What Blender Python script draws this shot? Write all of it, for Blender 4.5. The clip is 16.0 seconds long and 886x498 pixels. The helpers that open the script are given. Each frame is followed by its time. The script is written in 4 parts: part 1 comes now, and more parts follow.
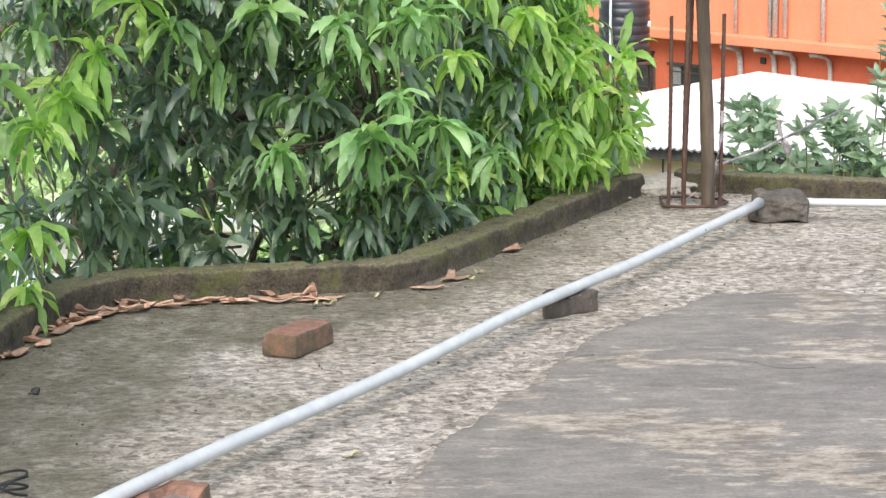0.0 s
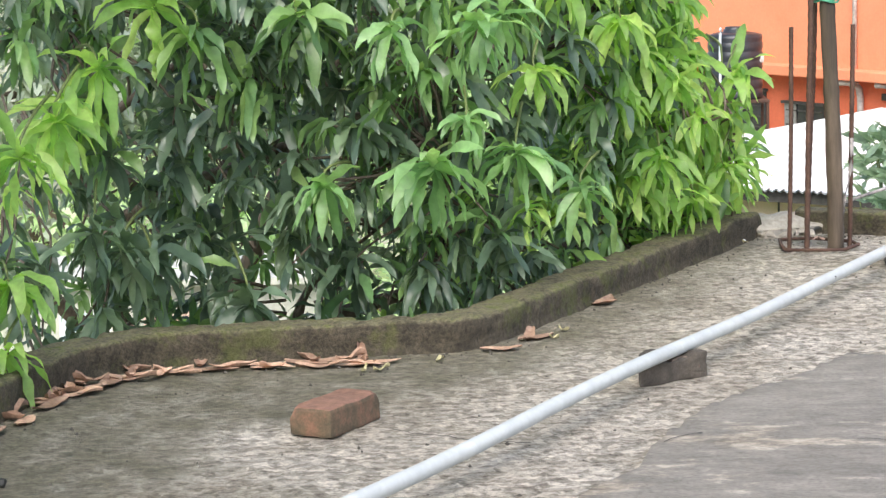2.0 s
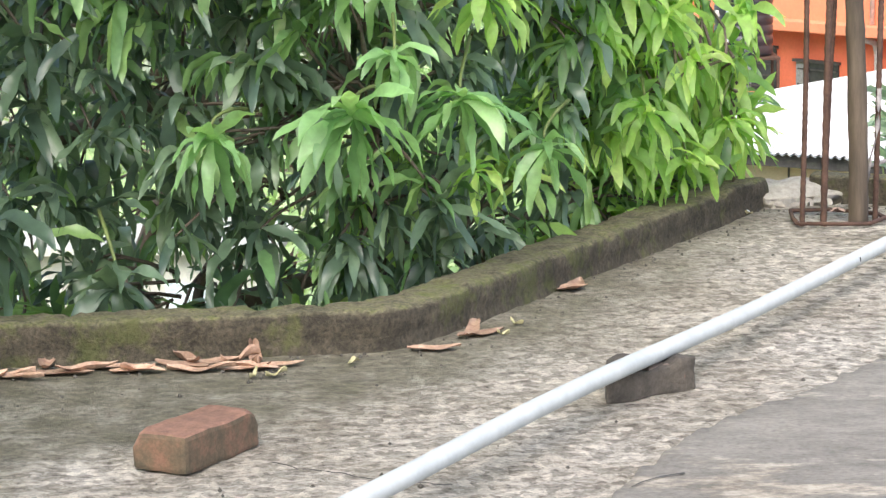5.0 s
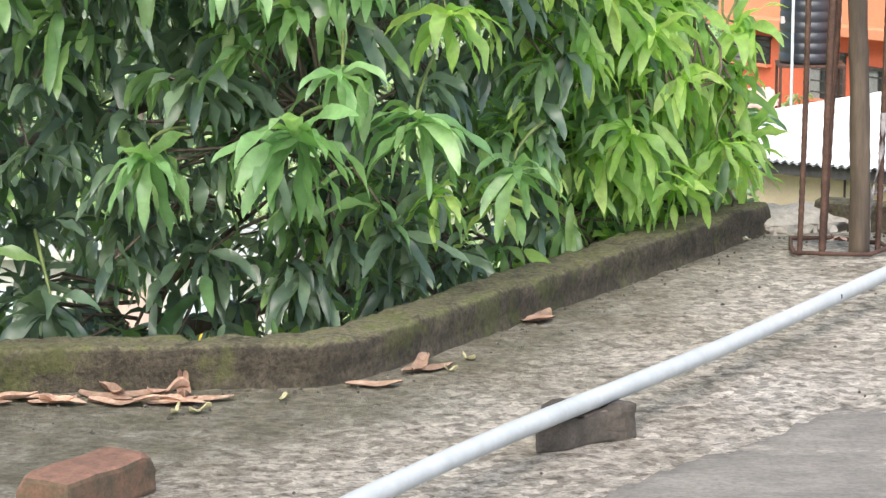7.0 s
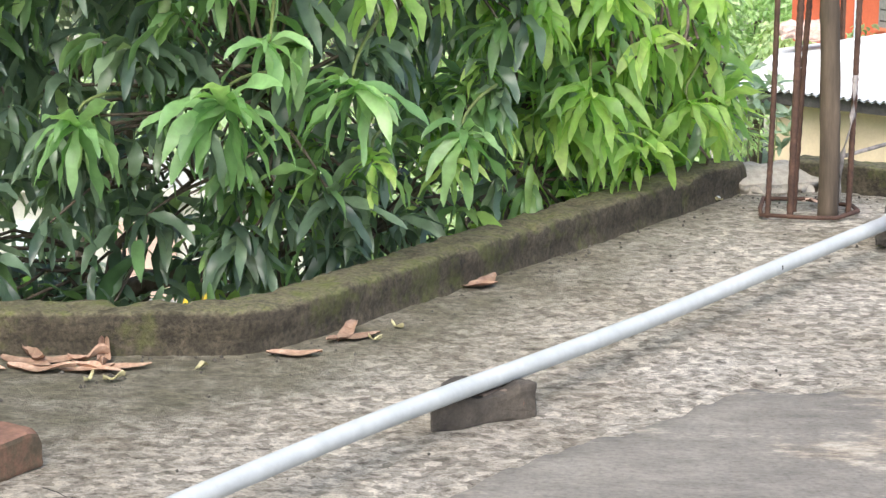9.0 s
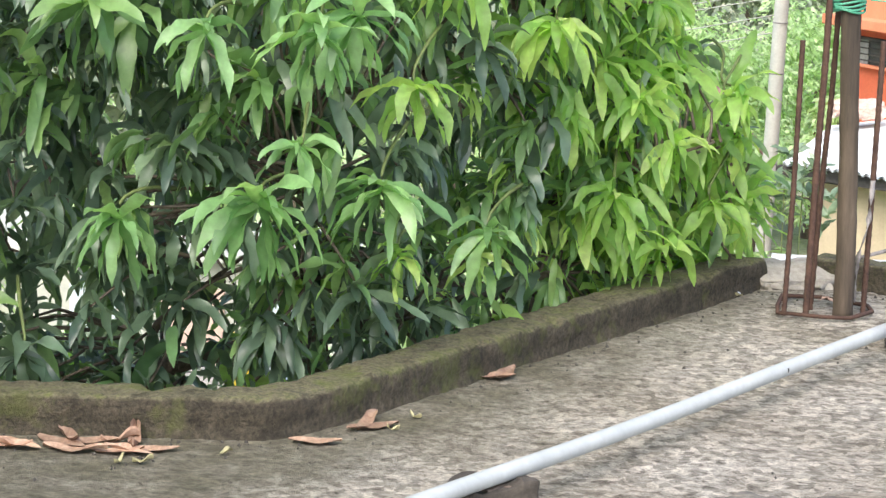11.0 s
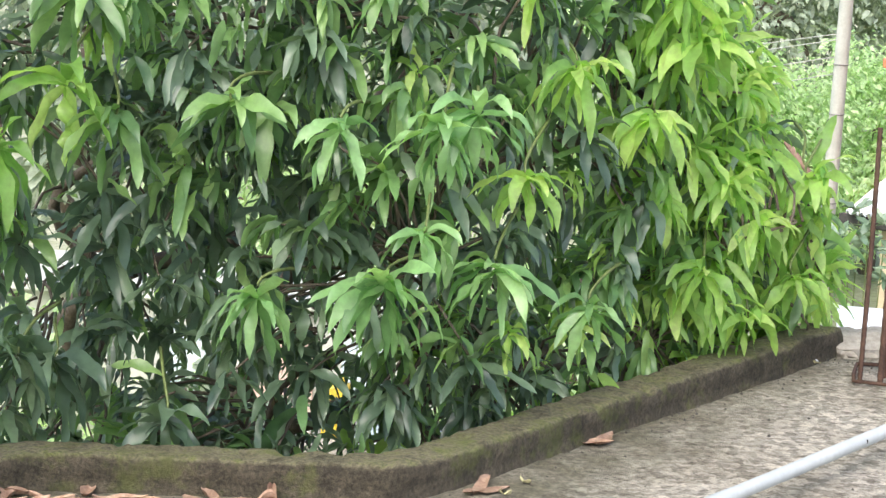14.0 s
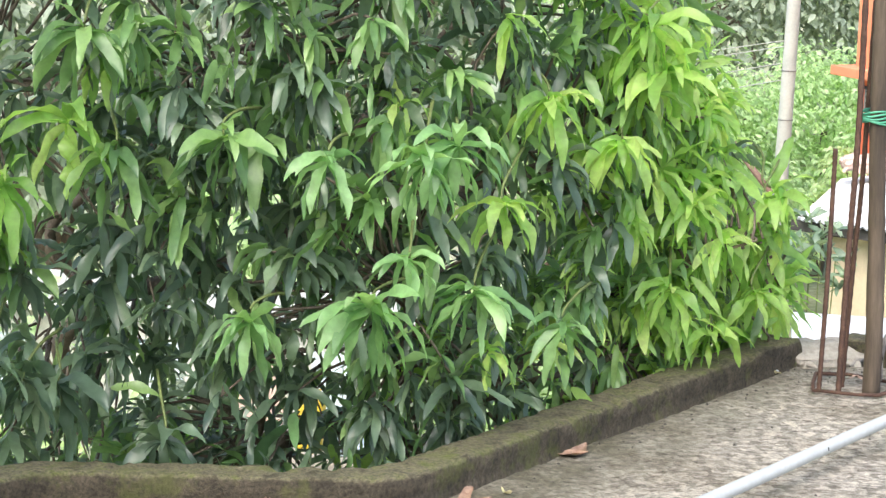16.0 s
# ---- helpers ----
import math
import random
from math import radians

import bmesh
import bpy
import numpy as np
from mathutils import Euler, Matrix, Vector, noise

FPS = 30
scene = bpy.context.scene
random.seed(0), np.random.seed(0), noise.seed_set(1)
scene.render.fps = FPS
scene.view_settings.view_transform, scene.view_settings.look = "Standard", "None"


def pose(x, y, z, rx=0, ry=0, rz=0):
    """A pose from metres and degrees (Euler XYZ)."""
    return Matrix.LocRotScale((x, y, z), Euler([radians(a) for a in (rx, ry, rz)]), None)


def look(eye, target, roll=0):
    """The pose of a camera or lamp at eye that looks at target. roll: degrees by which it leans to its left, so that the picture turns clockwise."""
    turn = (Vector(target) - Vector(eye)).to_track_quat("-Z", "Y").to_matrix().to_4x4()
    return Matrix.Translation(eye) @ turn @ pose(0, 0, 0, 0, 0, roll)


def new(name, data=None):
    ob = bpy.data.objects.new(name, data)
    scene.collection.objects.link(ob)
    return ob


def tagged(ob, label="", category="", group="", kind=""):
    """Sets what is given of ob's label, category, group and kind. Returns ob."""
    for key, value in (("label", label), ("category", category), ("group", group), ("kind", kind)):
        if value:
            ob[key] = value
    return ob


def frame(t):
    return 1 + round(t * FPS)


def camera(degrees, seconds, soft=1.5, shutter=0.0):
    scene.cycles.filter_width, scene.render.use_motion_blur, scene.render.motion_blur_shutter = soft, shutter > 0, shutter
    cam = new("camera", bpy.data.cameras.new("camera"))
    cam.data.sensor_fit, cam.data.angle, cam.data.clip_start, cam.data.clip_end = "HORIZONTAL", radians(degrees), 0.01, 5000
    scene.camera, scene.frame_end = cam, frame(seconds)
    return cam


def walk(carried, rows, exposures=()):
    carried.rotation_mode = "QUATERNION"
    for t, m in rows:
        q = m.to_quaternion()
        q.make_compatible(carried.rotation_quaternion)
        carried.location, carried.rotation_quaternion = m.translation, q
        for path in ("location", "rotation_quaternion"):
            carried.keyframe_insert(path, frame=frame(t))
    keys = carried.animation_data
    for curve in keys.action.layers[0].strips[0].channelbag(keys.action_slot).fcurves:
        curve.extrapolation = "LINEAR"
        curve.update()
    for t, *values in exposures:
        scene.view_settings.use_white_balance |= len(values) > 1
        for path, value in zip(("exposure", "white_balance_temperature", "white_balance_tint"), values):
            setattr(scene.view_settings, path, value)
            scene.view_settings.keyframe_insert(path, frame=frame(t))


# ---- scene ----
EXPOSURES = [(0.0, 0.90), (3.0, 1.00), (5.0, 1.12), (7.3, 0.98), (8.0, 0.87), (8.5, 1.00), (9.5, 1.02), (12.0, 0.98), (14.0, 1.06), (16.0, 1.12)]
cam = camera(21.00, 16.0, soft=1.4)
walk(cam, [
    (0.0, pose(-0.099, -7.932, 1.498, 80.193, 0.491, -1.173)),
    (0.5, pose(-0.080, -7.598, 1.379, 80.860, 1.082, -0.688)),
    (1.0, pose(-0.046, -7.274, 1.349, 81.020, 1.236, 0.082)),
    (1.5, pose(-0.020, -6.915, 1.290, 81.300, 1.313, 0.766)),
    (2.0, pose(0.024, -6.600, 1.268, 81.485, 1.319, 1.390)),
    (2.5, pose(0.040, -6.294, 1.215, 81.876, 1.278, 1.719)),
    (3.0, pose(0.074, -6.033, 1.190, 82.060, 1.171, 2.152)),
    (3.5, pose(0.098, -5.737, 1.150, 82.059, 0.987, 2.492)),
    (4.0, pose(0.123, -5.471, 1.112, 81.890, 1.086, 2.810)),
    (4.5, pose(0.175, -5.246, 1.070, 81.142, 1.217, 3.395)),
    (5.0, pose(0.182, -5.169, 1.069, 80.613, 0.813, 1.676)),
    (5.2, pose(0.204, -5.150, 1.077, 80.463, 0.460, 1.357)),
    (7.3, pose(0.524, -4.832, 1.101, 80.497, 0.011, 4.304)),
    (7.5, pose(0.544, -4.809, 1.105, 80.342, -0.365, 3.567)),
    (8.0, pose(0.644, -4.816, 1.166, 79.835, -0.203, 3.121)),
    (8.5, pose(0.771, -4.798, 1.181, 78.851, 0.112, 4.714)),
    (9.0, pose(0.876, -4.840, 1.230, 78.348, -0.360, 6.843)),
    (9.5, pose(0.923, -4.802, 1.282, 78.456, -0.993, 7.843)),
    (9.7, pose(0.947, -4.859, 1.320, 78.668, -1.006, 8.324)),
    (11.8, pose(1.006, -5.132, 1.436, 79.559, -2.316, 8.315)),
    (12.0, pose(0.986, -5.171, 1.464, 79.480, -2.090, 7.678)),
    (12.5, pose(0.914, -5.286, 1.500, 78.814, -1.876, 6.629)),
    (13.0, pose(0.904, -5.436, 1.537, 78.717, -1.764, 7.564)),
    (13.5, pose(0.902, -5.462, 1.593, 79.403, -1.940, 9.112)),
    (14.0, pose(0.918, -5.543, 1.618, 79.921, -2.226, 9.987)),
    (14.5, pose(0.913, -5.734, 1.703, 79.675, -2.448, 9.612)),
    (15.0, pose(0.910, -5.867, 1.715, 79.895, -1.924, 8.733)),
    (15.5, pose(0.899, -5.858, 1.725, 79.868, -1.960, 8.631)),
    (16.0, pose(0.879, -5.862, 1.726, 80.034, -1.697, 8.633)),
], EXPOSURES)

# ---------------------------------------------------------------- world and light
world = bpy.data.worlds.new("overcast_sky")
scene.world = world
world.use_nodes = True
wn = world.node_tree
sky = wn.nodes.new("ShaderNodeTexSky")
sky.sky_type, sky.sun_disc = "NISHITA", False
sky.sun_elevation, sky.sun_rotation = radians(47), radians(189)
sky.air_density, sky.dust_density, sky.ozone_density = 1.0, 2.5, 1.0
wn.links.new(sky.outputs[0], wn.nodes["Background"].inputs[0])
wn.nodes["Background"].inputs[1].default_value = 0.15
sun_data = bpy.data.lights.new("sun", "SUN")
sun_data.energy, sun_data.angle, sun_data.color = 2.2, radians(60), (1.0, 0.955, 0.88)
sun = new("sun", sun_data)
sun.matrix_world = look((-1.0, -6.0, 6.6), (0, 0, 0))


# ---------------------------------------------------------------- helpers
def shader(name, rough=0.8, metal=0.0):
    m = bpy.data.materials.new(name)
    m.use_nodes = True
    nt = m.node_tree
    b = nt.nodes["Principled BSDF"]
    b.inputs["Roughness"].default_value = rough
    b.inputs["Metallic"].default_value = metal
    return m, nt, b


def node(nt, kind, **inputs):
    n = nt.nodes.new(kind)
    for k, v in inputs.items():
        n.inputs[k.replace("_", " ")].default_value = v
    return n


def ramp(nt, fac, stops):
    r = nt.nodes.new("ShaderNodeValToRGB")
    el = r.color_ramp.elements
    while len(el) < len(stops):
        el.new(0.5)
    for e, (p, c) in zip(el, stops):
        e.position, e.color = p, (*c, 1.0) if len(c) == 3 else c
    nt.links.new(fac, r.inputs[0])
    return r.outputs[0]


def mix(nt, fac, a, b, mode="MIX"):
    n = nt.nodes.new("ShaderNodeMix")
    n.data_type, n.blend_type = "RGBA", mode
    for sock, v in ((n.inputs[0], fac), (n.inputs[6], a), (n.inputs[7], b)):
        if isinstance(v, (int, float)):
            sock.default_value = v
        elif isinstance(v, tuple):
            sock.default_value = (*v, 1.0)
        else:
            nt.links.new(v, sock)
    return n.outputs[2]


def grain(nt, scale, detail=5, rough=0.6, stretch=(1, 1, 1), warp=0.0):
    tc = nt.nodes.new("ShaderNodeTexCoord")
    mp = nt.nodes.new("ShaderNodeMapping")
    mp.inputs["Scale"].default_value = stretch
    nt.links.new(tc.outputs["Object"], mp.inputs[0])
    n = node(nt, "ShaderNodeTexNoise", Scale=scale, Detail=detail, Roughness=rough, Distortion=warp)
    nt.links.new(mp.outputs[0], n.inputs["Vector"])
    return n.outputs["Fac"]


def relief(nt, b, height, strength=0.5, distance=0.01):
    bp = node(nt, "ShaderNodeBump", Strength=strength, Distance=distance)
    nt.links.new(height, bp.inputs["Height"])
    nt.links.new(bp.outputs[0], b.inputs["Normal"])


def surface(name, dark, light, scale=12, fine=90, rough=0.85, bump=0.4, depth=0.006, metal=0.0, spots=None,
            stretch=(1, 1, 1), vary=0.0, grit=1.0):
    """A worn surface: broad stains between two colours, fine grain, optional spots, fine relief."""
    m, nt, b = shader(name, rough, metal)
    broad, small = grain(nt, scale, 6, 0.65, stretch, 0.4), grain(nt, fine, 4, 0.7, stretch)
    c = ramp(nt, broad, [(0.3, dark), (0.7, light)])
    g = ramp(nt, small, [(0.25, (1 - 0.38 * grit,) * 3), (0.75, (1 + 0.25 * grit,) * 3)])
    c = mix(nt, 1.0, c, g, "MULTIPLY")
    if spots:
        s = ramp(nt, grain(nt, spots[1], 5, 0.7), [(spots[2], (0, 0, 0)), (spots[2] + 0.09, (1, 1, 1))])
        c = mix(nt, s, c, spots[0])
    if vary:
        info = nt.nodes.new("ShaderNodeObjectInfo")
        v = ramp(nt, info.outputs["Random"], [(0, (1 - vary,) * 3), (1, (1 + vary,) * 3)])
        c = mix(nt, 1.0, c, v, "MULTIPLY")
    nt.links.new(c, b.inputs["Base Color"])
    if bump:
        relief(nt, b, small, bump, depth)
    return m


def link_mesh(name, verts, faces, material, smooth=True):
    me = bpy.data.meshes.new(name)
    me.from_pydata([tuple(v) for v in verts], [], [tuple(f) for f in faces])
    me.update()
    if material:
        me.materials.append(material)
    if smooth:
        me.polygons.foreach_set("use_smooth", [True] * len(me.polygons))
    return new(name, me)


def part(name, bm, material, parent=None, label="", smooth=False):
    """Link a bmesh as one mesh object, under a thing or under a part."""
    me = bpy.data.meshes.new(name)
    bm.to_mesh(me)
    bm.free()
    me.materials.append(material)
    if smooth:
        me.polygons.foreach_set("use_smooth", [True] * len(me.polygons))
    ob = new(name, me)
    if parent:
        ob.parent = parent
    if label:
        tagged(ob, label)
    return ob


def box(lo, hi, bevel=0.0, rough=0.0, cuts=0, seed=0.0):
    bm = bmesh.new()
    bmesh.ops.create_cube(bm, size=1.0)
    lo, hi = Vector(lo), Vector(hi)
    for v in bm.verts:
        v.co = Vector([(lo[i] + hi[i]) / 2 + v.co[i] * (hi[i] - lo[i]) for i in range(3)])
    if bevel:
        bmesh.ops.bevel(bm, geom=bm.edges[:], offset=bevel, segments=2, affect="EDGES", profile=0.6)
    if cuts:
        bmesh.ops.subdivide_edges(bm, edges=bm.edges[:], cuts=cuts, use_grid_fill=True)
    if rough:
        for v in bm.verts:
            v.co += noise.noise_vector(v.co * 14 + Vector((seed, seed, seed))) * rough
            v.co += noise.noise_vector(v.co * 45 + Vector((seed, 3, seed))) * rough * 0.4
    return bm


def tube(points, radii, sides=8, wobble=0.0):
    """Verts and faces of a tapered tube through points."""
    pts = [Vector(p) for p in points]
    if isinstance(radii, (int, float)):
        radii = [radii] * len(pts)
    verts, faces = [], []
    for i, p in enumerate(pts):
        d = (pts[min(i + 1, len(pts) - 1)] - pts[max(i - 1, 0)]).normalized()
        a = d.cross(Vector((0.31, 0.17, 0.93)) if abs(d.z) < 0.9 else Vector((0.2, 0.97, 0.1))).normalized()
        b = d.cross(a)
        for s in range(sides):
            t = 2 * math.pi * s / sides
            r = radii[i] * (1 + (wobble * noise.noise(p * 9 + Vector((s * 1.7, 0, 0))) if wobble else 0))
            verts.append(p + (a * math.cos(t) + b * math.sin(t)) * r)
    for i in range(len(pts) - 1):
        for s in range(sides):
            n = (s + 1) % sides
            faces.append((i * sides + s, i * sides + n, (i + 1) * sides + n, (i + 1) * sides + s))
    faces.append(tuple(range(sides - 1, -1, -1)))
    faces.append(tuple(range((len(pts) - 1) * sides, len(pts) * sides)))
    return verts, faces


def tube_part(name, points, radii, material, parent=None, sides=8, wobble=0.0, label=""):
    ob = link_mesh(name, *tube(points, radii, sides, wobble), material)
    if parent:
        ob.parent = parent
    if label:
        tagged(ob, label)
    return ob


def spline(points, n):
    """n points along a smooth curve through the given points."""
    p = [Vector(q) for q in points]
    out = []
    for k in range(n):
        u = k / (n - 1) * (len(p) - 1)
        i = min(int(u), len(p) - 2)
        f = u - i
        a, b, c, d = p[max(i - 1, 0)], p[i], p[i + 1], p[min(i + 2, len(p) - 1)]
        out.append(0.5 * ((2 * b) + (c - a) * f + (2 * a - 5 * b + 4 * c - d) * f * f + (3 * b - a - 3 * c + d) * f ** 3))
    return out


def empty(name, at, label, category, group=""):
    ob = new(name)
    ob.location = at
    ob.empty_display_size = 0.05
    return tagged(ob, label, category, group)


def adopt(parent, *obs):
    """Make parts built in world coordinates children of a thing, staying where they are."""
    inv = Matrix.Translation(parent.location).inverted()
    for o in obs:
        o.parent = parent
        o.matrix_parent_inverse = inv


# ---------------------------------------------------------------- materials
def concrete_floor():
    m, nt, b = shader("old_roof_concrete", 0.9)
    at = nt.nodes.new("ShaderNodeAttribute")
    at.attribute_name = "damp"
    damp = at.outputs["Fac"]
    broad = grain(nt, 2.6, 7, 0.68, (0.7, 1, 1), 0.6)
    blot = grain(nt, 32, 8, 0.76, (0.7, 1.0, 1), 0.1)
    fine = grain(nt, 120, 5, 0.8, (0.8, 1.0, 1), 0.0)
    # mottled concrete tones, with the flaky relief's small shadows put into the colour
    base = ramp(nt, blot, [(0.35, (0.16, 0.137, 0.113)), (0.44, (0.40, 0.362, 0.313)), (0.56, (0.66, 0.615, 0.55))])
    tc = nt.nodes.new("ShaderNodeTexCoord")
    warp = node(nt, "ShaderNodeTexNoise", Scale=38.0, Detail=4.0)
    nt.links.new(tc.outputs["Object"], warp.inputs["Vector"])
    va = nt.nodes.new("ShaderNodeVectorMath")
    va.operation = "MULTIPLY_ADD"
    va.inputs[1].default_value = (0.035, 0.035, 0.0)
    nt.links.new(warp.outputs["Color"], va.inputs[0])
    nt.links.new(tc.outputs["Object"], va.inputs[2])
    cells = node(nt, "ShaderNodeTexVoronoi", Scale=44.0)
    nt.links.new(va.outputs[0], cells.inputs["Vector"])
    flake = nt.nodes.new("ShaderNodeRGBToBW")
    nt.links.new(cells.outputs["Color"], flake.inputs[0])
    base = mix(nt, 1.0, base, ramp(nt, flake.outputs[0], [(0.2, (0.62, 0.61, 0.59)), (0.5, (0.98,) * 3), (0.8, (1.2,) * 3)]), "MULTIPLY")
    pits = ramp(nt, fine, [(0.36, (0.42,) * 3), (0.45, (0.97,) * 3), (0.68, (1.2,) * 3)])
    base = mix(nt, 1.0, base, pits, "MULTIPLY")
    base = mix(nt, 1.0, base, ramp(nt, broad, [(0.30, (0.60, 0.56, 0.49)), (0.48, (0.92, 0.90, 0.86)), (0.66, (1.12, 1.12, 1.11))]), "MULTIPLY")
    olive = ramp(nt, blot, [(0.34, (0.10, 0.088, 0.058)), (0.50, (0.175, 0.157, 0.108)), (0.66, (0.31, 0.278, 0.195))])
    olive = mix(nt, 1.0, olive, ramp(nt, fine, [(0.34, (0.5,) * 3), (0.46, (0.98,) * 3), (0.7, (1.3,) * 3)]), "MULTIPLY")
    col = mix(nt, damp, base, olive)
    nt.links.new(col, b.inputs["Base Color"])
    nt.links.new(ramp(nt, damp, [(0, (0.92,) * 3), (1, (0.6,) * 3)]), b.inputs["Roughness"])
    add = nt.nodes.new("ShaderNodeMath")
    add.operation = "ADD"
    nt.links.new(blot, add.inputs[0])
    nt.links.new(fine, add.inputs[1])
    lift = nt.nodes.new("ShaderNodeMath")
    lift.operation = "MULTIPLY_ADD"
    lift.inputs[1].default_value = 0.8
    nt.links.new(flake.outputs[0], lift.inputs[0])
    nt.links.new(add.outputs[0], lift.inputs[2])
    relief(nt, b, lift.outputs[0], 1.0, 0.012)
    return m


def parapet_skin():
    m, nt, b = shader("mossy_cement_render", 0.95)
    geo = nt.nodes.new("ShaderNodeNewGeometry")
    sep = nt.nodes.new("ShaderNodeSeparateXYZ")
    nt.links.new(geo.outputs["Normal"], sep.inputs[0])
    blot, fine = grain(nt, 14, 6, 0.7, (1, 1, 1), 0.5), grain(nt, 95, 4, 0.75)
    # upright faces are darker brown, upward faces lighter with mossy olive
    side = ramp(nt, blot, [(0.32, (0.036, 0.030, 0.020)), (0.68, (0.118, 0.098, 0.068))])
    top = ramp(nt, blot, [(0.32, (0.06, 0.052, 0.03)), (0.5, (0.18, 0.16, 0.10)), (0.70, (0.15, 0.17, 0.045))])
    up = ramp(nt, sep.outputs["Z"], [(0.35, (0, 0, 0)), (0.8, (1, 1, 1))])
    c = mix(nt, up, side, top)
    c = mix(nt, 1.0, c, ramp(nt, fine, [(0.34, (0.45,) * 3), (0.66, (1.35,) * 3)]), "MULTIPLY")
    moss = ramp(nt, grain(nt, 6.5, 5, 0.7), [(0.54, (0, 0, 0)), (0.64, (1, 1, 1))])
    c = mix(nt, moss, c, mix(nt, 0.42, c, (0.13, 0.155, 0.035)))
    nt.links.new(c, b.inputs["Base Color"])
    relief(nt, b, fine, 1.0, 0.012)
    return m


def leaf_skin(name, dark, mid, light, back=0.35, rough=0.42):
    m, nt, b = shader(name, rough)
    geo = nt.nodes.new("ShaderNodeNewGeometry")
    info = nt.nodes.new("ShaderNodeObjectInfo")
    add = nt.nodes.new("ShaderNodeMath")
    add.operation = "ADD"
    fr = nt.nodes.new("ShaderNodeMath")
    fr.operation = "FRACT"
    nt.links.new(geo.outputs["Random Per Island"], add.inputs[0])
    nt.links.new(info.outputs["Random"], add.inputs[1])
    nt.links.new(add.outputs[0], fr.inputs[0])
    c = ramp(nt, fr.outputs[0], [(0.0, dark), (0.55, mid), (1.0, light)])
    g = ramp(nt, grain(nt, 28, 4, 0.6), [(0.3, (0.78,) * 3), (0.7, (1.15,) * 3)])
    c = mix(nt, 1.0, c, g, "MULTIPLY")
    nt.links.new(c, b.inputs["Base Color"])
    b.inputs["Specular IOR Level"].default_value = 0.75
    tr = nt.nodes.new("ShaderNodeBsdfTranslucent")
    nt.links.new(mix(nt, 1.0, c, (1.25, 1.35, 0.72), "MULTIPLY"), tr.inputs[0])
    ms = nt.nodes.new("ShaderNodeMixShader")
    ms.inputs[0].default_value = back
    nt.links.new(b.outputs[0], ms.inputs[1])
    nt.links.new(tr.outputs[0], ms.inputs[2])
    nt.links.new(ms.outputs[0], nt.nodes["Material Output"].inputs[0])
    return m


M_FLOOR, M_PARAPET = concrete_floor(), parapet_skin()
def cement_skim():
    m, nt, b = shader("grey_cement_skim", 0.85)
    broad, mid, fine = grain(nt, 1.7, 6, 0.66, (0.7, 1.2, 1), 0.5), grain(nt, 22, 6, 0.72, (0.5, 1.0, 1), 0.1), grain(nt, 110, 4, 0.7, (0.8, 1, 1))
    grey = ramp(nt, mid, [(0.3, (0.138, 0.126, 0.110)), (0.7, (0.25, 0.23, 0.20))])
    bare = ramp(nt, mid, [(0.40, (0.15, 0.125, 0.095)), (0.5, (0.29, 0.25, 0.198)), (0.62, (0.40, 0.357, 0.295))])
    worn = nt.nodes.new("ShaderNodeMath")
    worn.operation = "MULTIPLY_ADD"
    worn.inputs[1].default_value = 0.35
    nt.links.new(mid, worn.inputs[0])
    nt.links.new(broad, worn.inputs[2])
    k = ramp(nt, worn.outputs[0], [(0.69, (0, 0, 0)), (0.75, (1, 1, 1))])
    c = mix(nt, k, grey, bare)
    c = mix(nt, 1.0, c, ramp(nt, fine, [(0.3, (0.68,) * 3), (0.48, (1.0,) * 3), (0.72, (1.2,) * 3)]), "MULTIPLY")
    c = mix(nt, 1.0, c, ramp(nt, grain(nt, 3.1, 4, 0.6), [(0.3, (0.82,) * 3), (0.7, (1.12,) * 3)]), "MULTIPLY")
    nt.links.new(c, b.inputs["Base Color"])
    relief(nt, b, fine, 0.6, 0.005)
    return m


def brick_skin():
    m, nt, b = shader("red_clay_brick", 0.9)
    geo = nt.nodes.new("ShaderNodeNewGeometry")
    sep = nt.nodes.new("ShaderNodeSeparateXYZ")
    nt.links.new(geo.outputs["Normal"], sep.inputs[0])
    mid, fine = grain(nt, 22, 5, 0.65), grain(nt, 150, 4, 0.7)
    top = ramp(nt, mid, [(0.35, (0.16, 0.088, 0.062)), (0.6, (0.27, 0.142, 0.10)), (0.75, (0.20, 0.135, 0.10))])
    # upright faces take these darker browns, upward faces the redder tones
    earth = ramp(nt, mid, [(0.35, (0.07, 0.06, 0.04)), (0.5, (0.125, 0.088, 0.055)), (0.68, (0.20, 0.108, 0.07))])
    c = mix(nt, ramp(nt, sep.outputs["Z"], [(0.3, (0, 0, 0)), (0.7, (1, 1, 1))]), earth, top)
    c = mix(nt, 1.0, c, ramp(nt, fine, [(0.3, (0.75,) * 3), (0.7, (1.15,) * 3)]), "MULTIPLY")
    nt.links.new(c, b.inputs["Base Color"])
    relief(nt, b, fine, 0.4, 0.002)
    return m


M_PATCH, M_BRICK = cement_skim(), brick_skin()
M_OLDBRICK = surface("weathered_dark_brick", (0.04, 0.034, 0.029), (0.115, 0.098, 0.08), 18, 110, 0.95, 0.7, 0.004,
                     spots=((0.25, 0.13, 0.09), 16, 0.66))
M_MORTAR = surface("old_mortar_lump", (0.05, 0.044, 0.038), (0.16, 0.145, 0.125), 12, 90, 0.95, 0.8, 0.006)
M_BREAK = surface("broken_brick_face", (0.13, 0.098, 0.078), (0.26, 0.20, 0.165), 30, 120, 0.95, 0.6, 0.003)
M_PIPE = surface("pale_grey_pvc", (0.42, 0.445, 0.45), (0.54, 0.565, 0.565), 9, 40, 0.42, 0.03, 0.001, grit=0.2)
